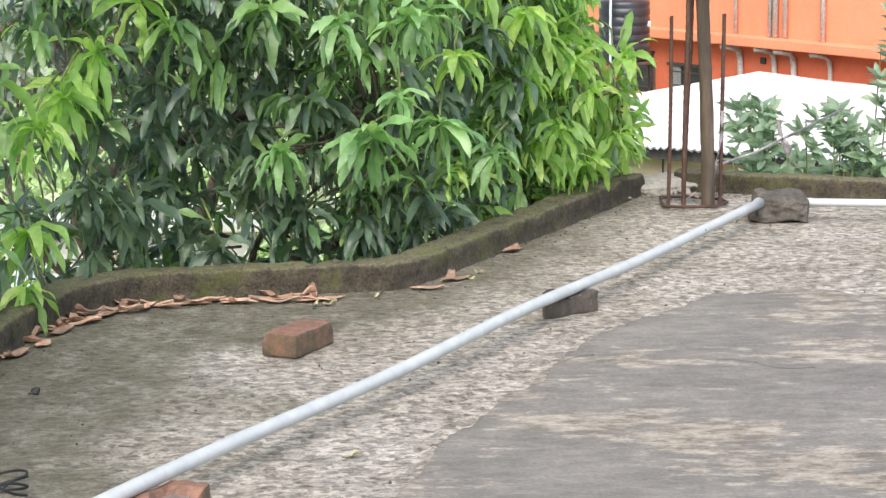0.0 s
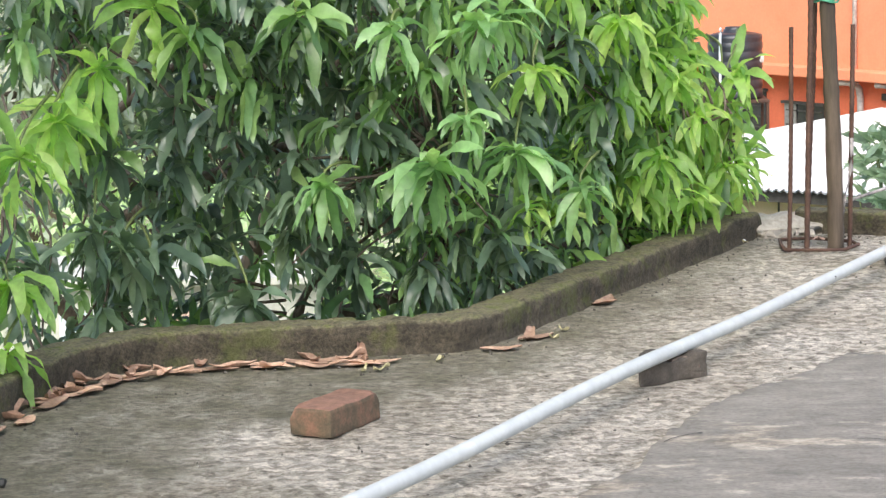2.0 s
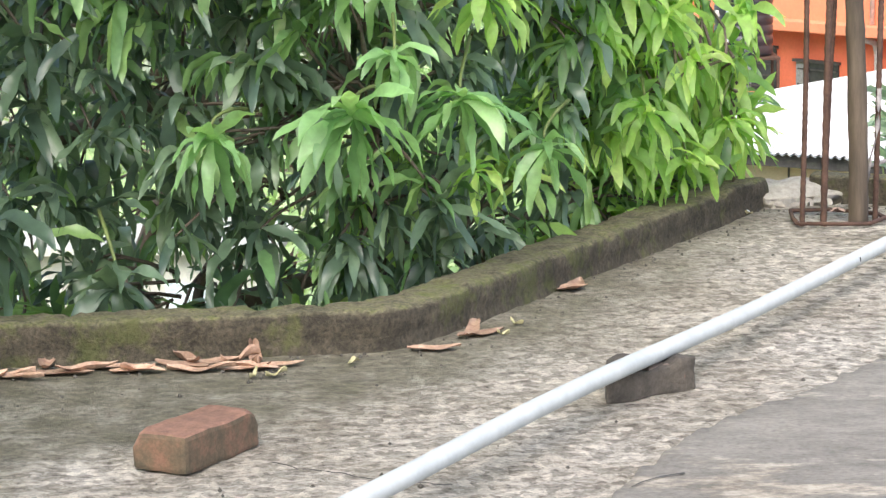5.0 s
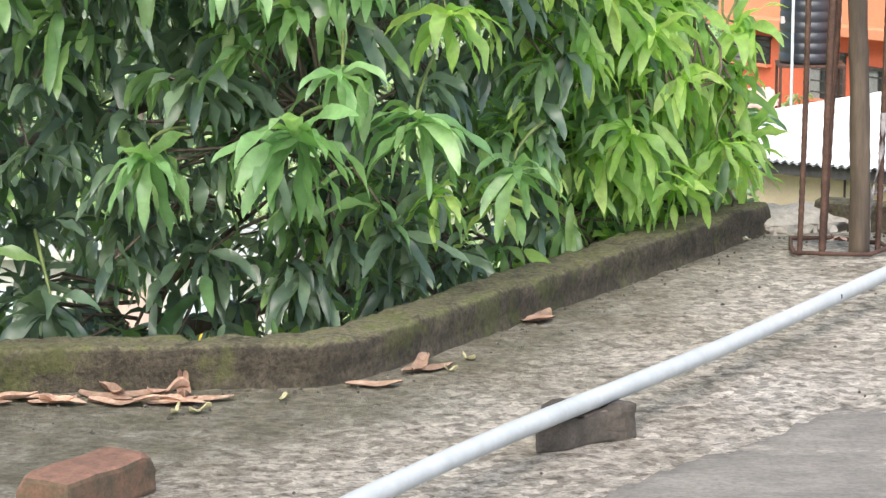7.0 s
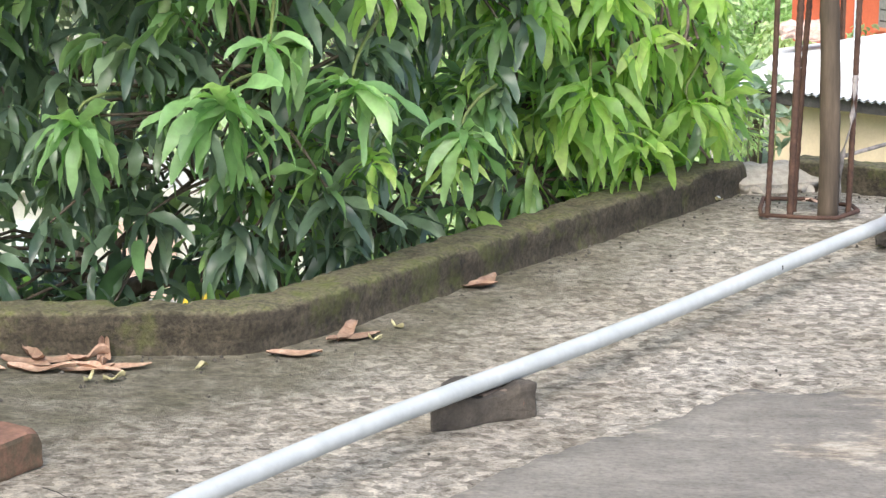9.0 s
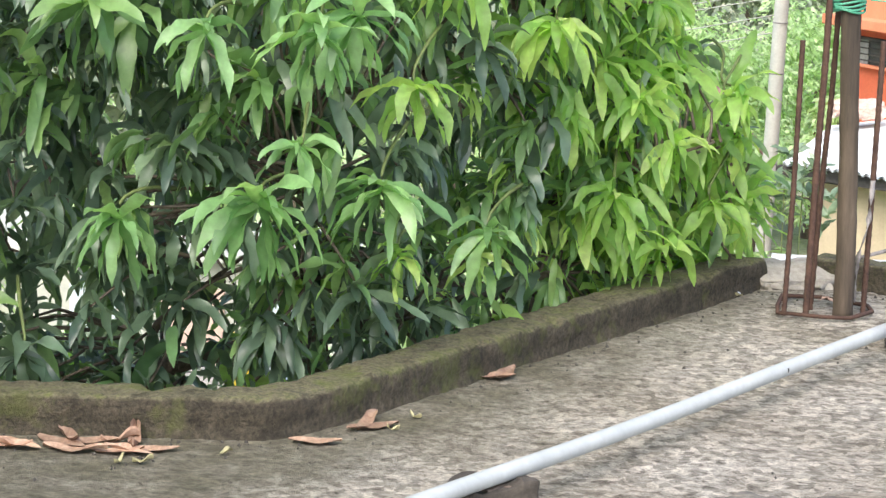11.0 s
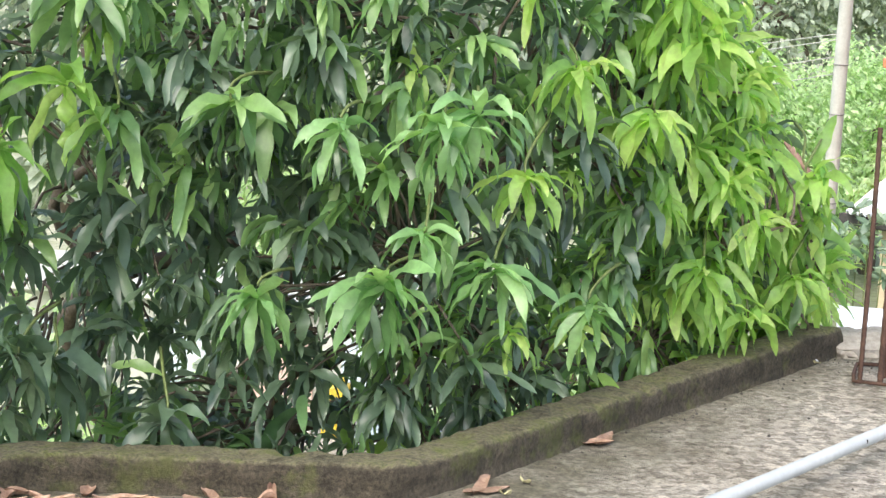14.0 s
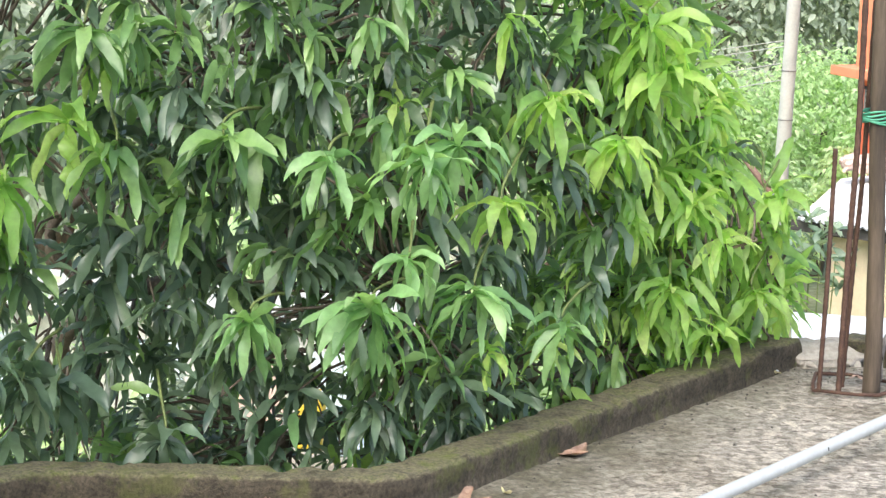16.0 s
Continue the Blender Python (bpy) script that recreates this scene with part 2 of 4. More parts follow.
M_RUST = surface("rusty_steel", (0.06, 0.034, 0.026), (0.135, 0.075, 0.055), 22, 140, 0.85, 0.6, 0.002, 0.2)
M_WOOD = surface("weathered_bamboo", (0.04, 0.03, 0.022), (0.15, 0.112, 0.08), 7, 45, 0.8, 0.4, 0.003,
                 stretch=(1.5, 1.5, 0.18))
M_DRY = surface("dry_brown_leaf", (0.34, 0.19, 0.125), (0.56, 0.39, 0.29), 30, 120, 0.7, 0.3, 0.002, vary=0.35)
M_YELLOWLEAF = surface("yellowed_leaf", (0.36, 0.33, 0.17), (0.5, 0.46, 0.28), 30, 120, 0.6, 0.2, 0.002)
M_BARK = surface("grey_brown_bark", (0.09, 0.072, 0.055), (0.22, 0.175, 0.135), 14, 60, 0.95, 0.8, 0.01, stretch=(1, 1, 0.5))
M_TWIG = surface("green_twig", (0.10, 0.13, 0.04), (0.19, 0.24, 0.08), 20, 80, 0.6, 0.2, 0.002)
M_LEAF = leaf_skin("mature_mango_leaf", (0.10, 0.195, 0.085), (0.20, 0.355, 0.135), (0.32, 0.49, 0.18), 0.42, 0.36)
# darker, greyer mango leaf: the crown's inner shade is put into its colour
M_SHADED = leaf_skin("shaded_mango_leaf", (0.080, 0.130, 0.095), (0.155, 0.232, 0.158), (0.24, 0.338, 0.21), 0.38, 0.30)
M_YOUNG = leaf_skin("young_mango_leaf", (0.24, 0.44, 0.12), (0.43, 0.64, 0.20), (0.65, 0.81, 0.30), 0.56)
M_FRESH = leaf_skin("fresh_mango_leaf", (0.19, 0.36, 0.15), (0.28, 0.49, 0.21), (0.38, 0.59, 0.28), 0.45, 0.36)
M_SHRUB = leaf_skin("grey_green_shrub_leaf", (0.15, 0.23, 0.16), (0.25, 0.35, 0.25), (0.38, 0.48, 0.35), 0.35)
# both far leaf colours have haze mixed in, so they are paler and greyer
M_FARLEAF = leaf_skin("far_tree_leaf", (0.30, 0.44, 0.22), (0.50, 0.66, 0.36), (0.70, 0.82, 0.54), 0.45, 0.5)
M_FARDARK = leaf_skin("hazed_dark_tree_leaf", (0.21, 0.26, 0.21), (0.31, 0.37, 0.30), (0.42, 0.48, 0.39), 0.4, 0.6)
M_TIN = surface("white_tin_sheet", (0.60, 0.65, 0.68), (0.76, 0.80, 0.82), 3, 40, 0.5, 0.05, 0.002, spots=((0.42, 0.42, 0.42), 7, 0.7), grit=0.25)
M_EAVE = surface("near_black_surface", (0.035, 0.033, 0.032), (0.09, 0.085, 0.08), 12, 60, 0.9)
M_BEIGE = surface("beige_wall_paint", (0.56, 0.46, 0.31), (0.68, 0.57, 0.40), 4, 60, 0.85, 0.1, 0.002, grit=0.25)
M_ORANGE = surface("orange_wall_paint", (0.65, 0.14, 0.065), (0.77, 0.19, 0.095), 2, 40, 0.8, 0.1, 0.002, grit=0.25)
M_ORANGE2 = surface("pale_orange_wall_paint", (0.74, 0.25, 0.13), (0.82, 0.30, 0.165), 2, 40, 0.8, 0.1, 0.002, grit=0.25)
M_WHITEPIPE = surface("grey_white_pipe_paint", (0.45, 0.42, 0.4), (0.62, 0.58, 0.55), 6, 40, 0.6, 0.1, 0.002)
M_BLACKTANK = surface("black_tank_plastic", (0.022, 0.026, 0.034), (0.045, 0.05, 0.06), 6, 50, 0.3, 0.05, 0.001)
M_STEELBAND = surface("dull_steel_band", (0.22, 0.22, 0.21), (0.34, 0.34, 0.33), 12, 60, 0.6, 0.2, 0.001)
M_POLE = surface("cast_concrete_pole", (0.44, 0.45, 0.42), (0.57, 0.58, 0.54), 4, 40, 0.9, 0.2, 0.003, grit=0.35)
M_TWINE = surface("green_plastic_twine", (0.05, 0.28, 0.17), (0.12, 0.42, 0.28), 20, 100, 0.5, 0.2, 0.001)
M_RAG = surface("weathered_plastic_strip", (0.05, 0.048, 0.052), (0.50, 0.46, 0.45), 14, 60, 0.7, 0.2, 0.002)
M_DARK = surface("dark_window_glass", (0.02, 0.022, 0.025), (0.05, 0.052, 0.055), 6, 30, 0.25, 0.0)
M_CABLE = surface("black_cable", (0.012, 0.012, 0.012), (0.03, 0.03, 0.03), 10, 60, 0.5, 0.0)
M_WALL = surface("plastered_house_wall", (0.36, 0.32, 0.27), (0.5, 0.46, 0.4), 3, 40, 0.9, 0.2, 0.004)
M_GROUND = surface("earth_and_scrub_ground", (0.24, 0.27, 0.12), (0.5, 0.48, 0.36), 0.9, 9, 0.95, 0.5, 0.03)
M_BLUE = surface("pale_blue_sheet", (0.52, 0.62, 0.68), (0.68, 0.76, 0.80), 4, 30, 0.5, 0.05)
M_PALE = surface("pale_wall_plaster", (0.42, 0.43, 0.38), (0.62, 0.62, 0.55), 3, 40, 0.9, 0.15, 0.003, grit=0.4)
M_PINK = surface("faded_pink_paint", (0.58, 0.40, 0.33), (0.68, 0.50, 0.42), 4, 40, 0.8, 0.1, 0.002, grit=0.4)
M_CLOTH = surface("faded_orange_cloth", (0.60, 0.34, 0.26), (0.78, 0.66, 0.60), 3, 40, 0.9, 0.2, 0.004)
M_BRACE = surface("reddish_brown_brace_wood", (0.20, 0.12, 0.10), (0.34, 0.22, 0.18), 6, 40, 0.85, 0.2, 0.003)
M_YELLOW = surface("yellow_plastic", (0.62, 0.42, 0.03), (0.75, 0.55, 0.06), 5, 40, 0.45, 0.0)

# ---------------------------------------------------------------- ground and roof slab
GROUND_Z = -4.0
ground = part("ground", box((-900, -900, GROUND_Z - 0.5), (900, 900, GROUND_Z)), M_GROUND)
tagged(ground, "bare earth and scrub around the house", "ground", kind="structure")

# inner foot of the low parapet, from the near end to the far corner, then along the back
EDGE = [(-3.2, -5.276), (-1.564, -3.276), (-1.346, -1.718), (-1.253, -0.993), (-1.193, -0.627), (-1.102, -0.369), (-0.956, -0.213), (-0.7, -0.163), (-0.319, -0.105), (-0.093, -0.05), (0.011, 0.087), (0.173, 0.418), (0.351, 0.808), (0.593, 1.295), (0.94, 2.02)]
BACK = [(1.075, 2.109), (1.351, 1.999), (1.934, 1.748), (2.771, 1.357), (4.318, 0.607)]


def along(line, x):
    for (x0, y0), (x1, y1) in zip(line, line[1:]):
        if x0 <= x <= x1:
            return y0 + (y1 - y0) * (x - x0) / (x1 - x0)
    return line[0][1] if x < line[0][0] else line[-1][1]


def edge_distance(x, y):
    best = 9.0
    for (x0, y0), (x1, y1) in zip(EDGE, EDGE[1:]):
        dx, dy = x1 - x0, y1 - y0
        t = max(0, min(1, ((x - x0) * dx + (y - y0) * dy) / (dx * dx + dy * dy)))
        best = min(best, math.hypot(x - x0 - t * dx, y - y0 - t * dy))
    return best


def floor_height(x, y):
    p = Vector((x, y, 0))
    return 0.004 * noise.noise(p * 3) + 0.004 * noise.noise(p * 17) + 0.0032 * noise.noise(p * 38)


def build_floor():
    """The slab's top as one sheet: fine near the far corner, coarse behind."""
    xs = list(np.arange(-3.2, -1.8, 0.12)) + list(np.arange(-1.8, 2.4, 0.022)) + list(np.arange(2.4, 4.7, 0.15))
    cols = []
    for x in xs:
        top = (along(EDGE, x) + 0.06) if x < 0.940 else (along(BACK, x) + 0.05 if x > 1.075 else 2.169)
        ys = list(np.arange(-11.0, -3.4, 0.25)) + [-3.4 + (top + 3.4) * k / 230 for k in range(231)] if top > -3.2 else \
            [-11.0 + (top + 11.0) * k / 261 for k in range(262)]
        cols.append([(x, y) for y in ys])
    n = len(cols[0])
    verts, damp = [], []
    for c in cols:
        for x, y in c:
            verts.append((x, y, floor_height(x, y)))
            d = edge_distance(x, y)
            w = np.interp(x, [-1.6, -1.0, -0.4, -0.1, 0.3, 1.0], [0.28, 0.62, 0.84, 0.62, 0.36, 0.20])
            w *= 1 + 0.55 * noise.noise(Vector((x * 2.6, y * 2.6, 4)))
            k = max(0.0, min(1.0, (w + 0.12 - d) / 0.42))
            damp.append(min(1.0, k * (0.86 + 0.5 * noise.noise(Vector((x * 9, y * 9, 1))))))
    faces = [(i * n + j, (i + 1) * n + j, (i + 1) * n + j + 1, i * n + j + 1)
             for i in range(len(cols) - 1) for j in range(n - 1)]
    ob = link_mesh("floor", verts, faces, M_FLOOR)
    a = ob.data.attributes.new("damp", "FLOAT", "POINT")
    a.data.foreach_set("value", damp)
    return tagged(ob, "rough weathered concrete roof terrace with damp mossy edges", "floor", kind="structure")


build_floor()


def build_house_body():
    line = [(x, y + 0.07) for x, y in EDGE] + [(1.007, 2.229)] + [(x, y + 0.045) for x, y in BACK] + [(4.318, -11.0), (-3.2, -11.0)]
    bm = bmesh.new()
    top = [bm.verts.new((x, y, -0.03)) for x, y in line]
    low = [bm.verts.new((x, y, GROUND_Z)) for x, y in line]
    for i in range(len(line)):
        j = (i + 1) % len(line)
        bm.faces.new((top[i], low[i], low[j], top[j]))
    bm.faces.new(top)
    ob = part("wall_below", bm, M_WALL)
    return tagged(ob, "plastered outer wall of the house below the terrace", "wall", kind="structure")


build_house_body()


def parapet(name, line, height, thick, label, step=0.013, dents=0.045):
    """A low cement kerb swept along its inner foot, with a worn, lumpy section."""
    pts, total = [], 0.0
    for (x0, y0), (x1, y1) in zip(line, line[1:]):
        k = max(1, int(math.hypot(x1 - x0, y1 - y0) / step))
        pts += [(x0 + (x1 - x0) * i / k, y0 + (y1 - y0) * i / k) for i in range(k)]
    pts.append(line[-1])
    for _ in range(7):
        pts = [pts[0]] + [((a[0] + 2 * b[0] + c[0]) / 4, (a[1] + 2 * b[1] + c[1]) / 4) for a, b, c in zip(pts, pts[1:], pts[2:])] + [pts[-1]]
    section = [(-0.006, -0.05), (0.0, 0.15), (0.002, 0.35), (-0.001, 0.55), (0.0, 0.75), (0.002, 0.9), (0.007, 0.99), (0.018, 1.02),
               (0.3 * thick, 1.02), (0.5 * thick, 1.0), (0.7 * thick, 1.02), (0.9 * thick, 1.0), (0.97 * thick, 0.94), (thick, 0.6), (thick, -0.4)]
    verts, faces, n = [], [], len(section)
    for i, (x, y) in enumerate(pts):
        a, b = pts[max(i - 1, 0)], pts[min(i + 1, len(pts) - 1)]
        dx, dy = b[0] - a[0], b[1] - a[1]
        r = math.hypot(dx, dy)
        nx, ny = -dy / r, dx / r
        for u, w in section:
            p = Vector((x + nx * u, y + ny * u, w * height))
            k = noise.noise_vector(p * 6) * 0.0035 + noise.noise_vector(p * 33) * 0.004 + noise.noise_vector(p * 85) * 0.0034
            if w > 0.9:
                dent = noise.noise(Vector((x * 15, y * 15, 7 + u * 9)))
                k.z -= max(0.0, dent - 0.26) * dents
            verts.append(p + k)
    for i in range(len(pts) - 1):
        for j in range(n - 1):
            faces.append((i * n + j, (i + 1) * n + j, (i + 1) * n + j + 1, i * n + j + 1))
    faces.append(tuple(range(n)))
    faces.append(tuple(range((len(pts) - 1) * n, len(pts) * n))[::-1])
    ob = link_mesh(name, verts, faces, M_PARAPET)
    return tagged(ob, label, "parapet", kind="structure")


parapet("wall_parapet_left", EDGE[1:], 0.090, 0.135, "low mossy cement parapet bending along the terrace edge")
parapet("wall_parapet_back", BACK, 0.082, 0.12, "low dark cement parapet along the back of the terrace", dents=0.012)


def corner_lump():
    """Pale broken cement that fills the corner between the two parapets."""
    bm = box((-0.13, -0.085, -0.02), (0.13, 0.085, 0.066), 0.012, 0.0, 0)
    bmesh.ops.subdivide_edges(bm, edges=bm.edges[:], cuts=8, use_grid_fill=True)
    for v in bm.verts:
        v.co.z -= 0.035 * max(0.0, -v.co.y / 0.085) * (v.co.z > 0.03)
        v.co += noise.noise_vector(v.co * 16) * 0.010 + noise.noise_vector(v.co * 50) * 0.005
    ob = part("corner_lump", bm, M_WALL, smooth=True)
    ob.matrix_world = pose(1.02, 2.10, 0.0, 0, 0, 22)
    tagged(ob, "pale broken cement filling the parapet corner", "cement", kind="structure")


corner_lump()


# grey cement skim laid over the rough slab
def build_patch():
    rim = [(-0.331, -3.575), (-0.170, -2.846), (-0.061, -2.436), (0.026, -2.047), (0.183, -1.677), (0.297, -1.445), (0.364, -1.181), (0.486, -0.881), (0.618, -0.663), (0.740, -0.501), (0.855, -0.343), (0.955, -0.233), (1.103, -0.165), (1.296, -0.164), (1.474, -0.278), (1.720, -0.480), (2.255, -1.037), (2.871, -1.915)]
    fine = []
    for (x0, y0), (x1, y1) in zip(rim, rim[1:]):
        k = max(1, int(math.hypot(x1 - x0, y1 - y0) / 0.015))
        for i in range(k):
            x, y = x0 + (x1 - x0) * i / k, y0 + (y1 - y0) * i / k
            o = noise.noise(Vector((x * 6, y * 3, 2))) * 0.07 + noise.noise(Vector((x * 22, y * 14, 5))) * 0.05
            fine.append((x, y + o))
    verts, faces, rows = [], [], 46
    for x, y in fine:
        for r in range(rows):
            f = (r / (rows - 1)) ** 1.5
            px, py = x, y + (-10.5 - y) * f
            verts.append((px, py, 0.0015 * noise.noise(Vector((px * 1.5, py * 1.5, 0))) + (0.0115 if r else -0.006)))
    for i in range(len(fine) - 1):
        for r in range(rows - 1):
            faces.append((i * rows + r, i * rows + r + 1, (i + 1) * rows + r + 1, (i + 1) * rows + r))
    ob = link_mesh("cement_patch", verts, faces, M_PATCH)
    tagged(ob, "smooth grey cement skim spread over the rough concrete", "floor patch", kind="structure")


build_patch()


def crack(points, width, label):
    pts = spline([(x, y, 0) for x, y in points], 40)
    verts, faces = [], []
    for i, p in enumerate(pts):
        o = noise.noise_vector(p * 25) * 0.008
        w = width * (0.5 + abs(noise.noise(p * 40)))
        z = floor_height(p.x, p.y) * (1.0 if label.startswith("joint") else 0.25) + (0.0012 if label.startswith("joint") else 0.0140)
        verts += [(p.x + o.x, p.y + o.y - w, z), (p.x + o.x, p.y + o.y + w, z + 0.0006)]
        if i:
            faces.append((2 * i - 2, 2 * i - 1, 2 * i + 1, 2 * i))
    tagged(link_mesh("crack", verts, faces, M_EAVE), label, "crack", kind="structure")


crack([(-0.26, -1.038), (-0.175, -1.084), (-0.091, -1.13), (0.072, -1.192)], 0.0022, "joint line in the rough concrete")
crack([(0.807, -1.257), (0.891, -1.286), (0.965, -1.381), (1.072, -1.379)], 0.0025, "fine dark crack in the cement skim")
crack([(0.369, -1.262), (0.416, -1.201), (0.466, -1.167)], 0.003, "fine dark crack in the cement skim")

# ---------------------------------------------------------------- things on the terrace
def brick(name, at, turn, size, material, label, chip=0.004, seed=1.0, tilt=0.0, group=""):
    lx, ly, lz = size
    bm = box((-lx / 2, -ly / 2, 0), (lx / 2, ly / 2, lz), 0.009, chip, 6, seed)
    for v in bm.verts:
        for sx in (-1, 1):
            for sy in (-1, 1):
                d = (v.co - Vector((sx * lx / 2, sy * ly / 2, lz))).length
                if d < 0.03 and noise.noise(Vector((sx * 3 + seed, sy * 5, seed))) > 0.30:
                    v.co -= Vector((sx, sy, 1.2)) * (0.03 - d) * 0.22
    ob = part(name, bm, material, smooth=False)
    ob.matrix_world = pose(*at, tilt, 0, turn)
    return tagged(ob, label, "brick", group)


brick("loose_brick", (-0.397, -0.992, 0.0), 63.6, (0.24, 0.115, 0.071), M_BRICK, "red clay brick with darker brown sides lying on the concrete", 0.0032, 2.3)


def support_brick(at, turn, seed, label, skin, slant=0.0, size=(0.248, 0.11, 0.068)):
    thing = empty("support_brick", at, label, "brick", "bricks under the pipe")
    lx, ly, lz = size
    bm = box((-lx / 2, -ly / 2, 0), (lx / 2, ly / 2, lz), 0.007, 0.008, 6, seed)
    for v in bm.verts:
        if v.co.z > lz * 0.7 and -0.045 < v.co.x < 0.075 and v.co.y < 0.02:
            v.co.z -= 0.016 * (1 + noise.noise(v.co * 60))
    for v in bm.verts:
        v.co.x += (v.co.y + ly / 2) * slant * (0.5 - v.co.x / lx)
    body = part("body", bm, skin)
    chunk = part("broken_top", box((0.005, -ly / 2 + 0.014, lz - 0.022), (0.062, 0.006, lz - 0.011), 0.004, 0.008, 4, seed + 4), M_BREAK,
                 label="freshly broken reddish top")
    for o in (body, chunk):
        o.parent = thing
    thing.matrix_world = pose(*at, 0, 0, turn)
    return thing


support_brick((0.410, -0.493, 0.0), 40.4, 5.1, "blackened broken brick propping up the pale pipe", M_OLDBRICK, 0.95)
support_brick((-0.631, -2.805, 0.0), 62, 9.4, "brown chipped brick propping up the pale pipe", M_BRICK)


def mortar_block():
    bm = box((-0.13, -0.08, 0), (0.13, 0.08, 0.12), 0.034, 0.0, 0)
    bmesh.ops.subdivide_edges(bm, edges=bm.edges[:], cuts=9, use_grid_fill=True)
    for v in bm.verts:
        k = 0.9 - 1.3 * (v.co.z / 0.115) ** 2 * (0.8 + 0.6 * noise.noise(v.co * 8))
        v.co.x *= 0.75 + 0.25 * k
        v.co += noise.noise_vector(v.co * 11) * 0.016 + noise.noise_vector(v.co * 34) * 0.010 + noise.noise_vector(v.co * 80) * 0.005
        v.co.z = max(v.co.z, 0.0)
    ob = part("mortar_block", bm, M_MORTAR, smooth=True)
    ob.matrix_world = pose(1.393, 1.310, 0.0, 0, 0, -6) @ Matrix.Diagonal((0.93, 1.2, 0.93, 1))
    tagged(ob, "lumpy dark mortar block holding the pipe's bend", "block")


mortar_block()


def water_pipe():
    thing = empty("water_pipe", (0.45, -0.26, 0.085), "long pale grey plastic water pipe resting on bricks", "pipe")
    a, b = Vector((-1.676, -4.795, 0.088)), Vector((1.317, 1.254, 0.080))
    run = [a.lerp(b, i / 30) + Vector((0.004 * math.sin(i * 0.9), 0, -0.010 * math.sin(i / 30 * math.pi * 3) ** 2)) for i in range(31)]
    c, d = Vector((1.417, 1.268, 0.078)), Vector((3.974, 0.794, 0.085))
    side = [c.lerp(d, i / 16) for i in range(17)]
    at = a.lerp(b, 0.898)
    dirn = (b - a).normalized()
    obs = [tube_part("main_run", run, 0.0185, M_PIPE, sides=18), tube_part("side_run", side, 0.0155, M_PIPE, sides=16),
           tube_part("elbow", spline([b - dirn * 0.05, b, c, c + (d - c).normalized() * 0.05], 9), 0.0195, M_PIPE, sides=16),
           part("printed_mark", box(at + Vector((0.004, -0.0195, -0.004)) - Vector((0.005, 0.002, 0.005)), at + Vector((0.004, -0.0195, -0.004)) + Vector((0.005, 0.004, 0.005)), 0.001), M_CABLE, label="small dark scuff on the pipe")]
    adopt(thing, *obs)


water_pipe()


def rebar(points, r):
    """A ribbed reinforcing bar."""
    pts = spline(points, 70)
    return pts, [r * (1.0 if i % 2 else 0.84) for i in range(70)]


def starter_bars():
    thing = empty("starter_bars", (1.104, 1.668, 0.0), "rusty reinforcing bars for a column rising from the slab", "rebar")
    for pts, r in (([(0.999, 1.643, -0.01), (1.006, 1.648, 0.366), (1.008, 1.653, 0.779)], 0.0085),
                   ([(1.06, 1.64, -0.01), (1.067, 1.645, 0.47), (1.075, 1.65, 0.888), (1.07, 1.66, 1.672)], 0.0105),
                   ([(1.072, 1.743, -0.01), (1.087, 1.746, 0.418), (1.1, 1.748, 0.731), (1.112, 1.751, 1.672)], 0.009),
                   ([(1.178, 1.78, -0.01), (1.166, 1.78, 0.522), (1.156, 1.78, 1.045), (1.151, 1.78, 1.672)], 0.009),
                   ([(1.222, 1.739, -0.01), (1.227, 1.739, 0.366), (1.232, 1.738, 0.779)], 0.009)):
        adopt(thing, tube_part("bar", *rebar(pts, r), M_RUST, sides=8))
    ring = [(0.982, 1.612), (1.114, 1.579), (1.184, 1.595), (1.247, 1.697), (1.236, 1.787), (1.106, 1.863), (0.99, 1.861), (0.98, 1.698), (0.982, 1.612)]
    adopt(thing, tube_part("stirrup", [(x, y, 0.012 + 0.002 * (i % 2)) for i, (x, y) in enumerate(ring)], 0.0065, M_RUST, sides=6))


starter_bars()


def bamboo_post():
    pts, rad = [], []
    for i in range(60):
        z = -0.01 + 1.85 * i / 59
        pts.append((1.164 - 0.030 * z + 0.004 * math.sin(z * 5), 1.671 + 0.01 * z, z))
        rad.append((0.0285 - 0.003 * z) * (1.07 if i % 9 == 0 else 1.0))
    ob = tube_part("bamboo_post", pts, rad, M_WOOD, sides=16, wobble=0.10)
    tagged(ob, "weathered brown bamboo post standing among rusty bars", "post")
    for k in range(5):
        z = 0.866 + 0.0075 * k
        ring = [(1.127 + 0.047 * math.cos(a), 1.687 + 0.042 * math.sin(a), z + 0.006 * math.sin(a * 2 + k)) for a in np.linspace(0, 2 * math.pi, 21)]
        if k == 0:
            tie = tagged(tube_part("twine_tie", ring, 0.0036, M_TWINE, sides=6), "green plastic twine wound round post and bars", "twine")
        else:
            tube_part("strand", ring, 0.0036, M_TWINE, tie, sides=6)
    tail = spline([(1.188, 1.693, 0.895), (1.428, 1.733, 0.89), (2.128, 1.783, 0.94), (3.6, 1.933, 1.04)], 20)
    tube_part("strand", tail, 0.0022, M_TWINE, tie, sides=5)


bamboo_post()


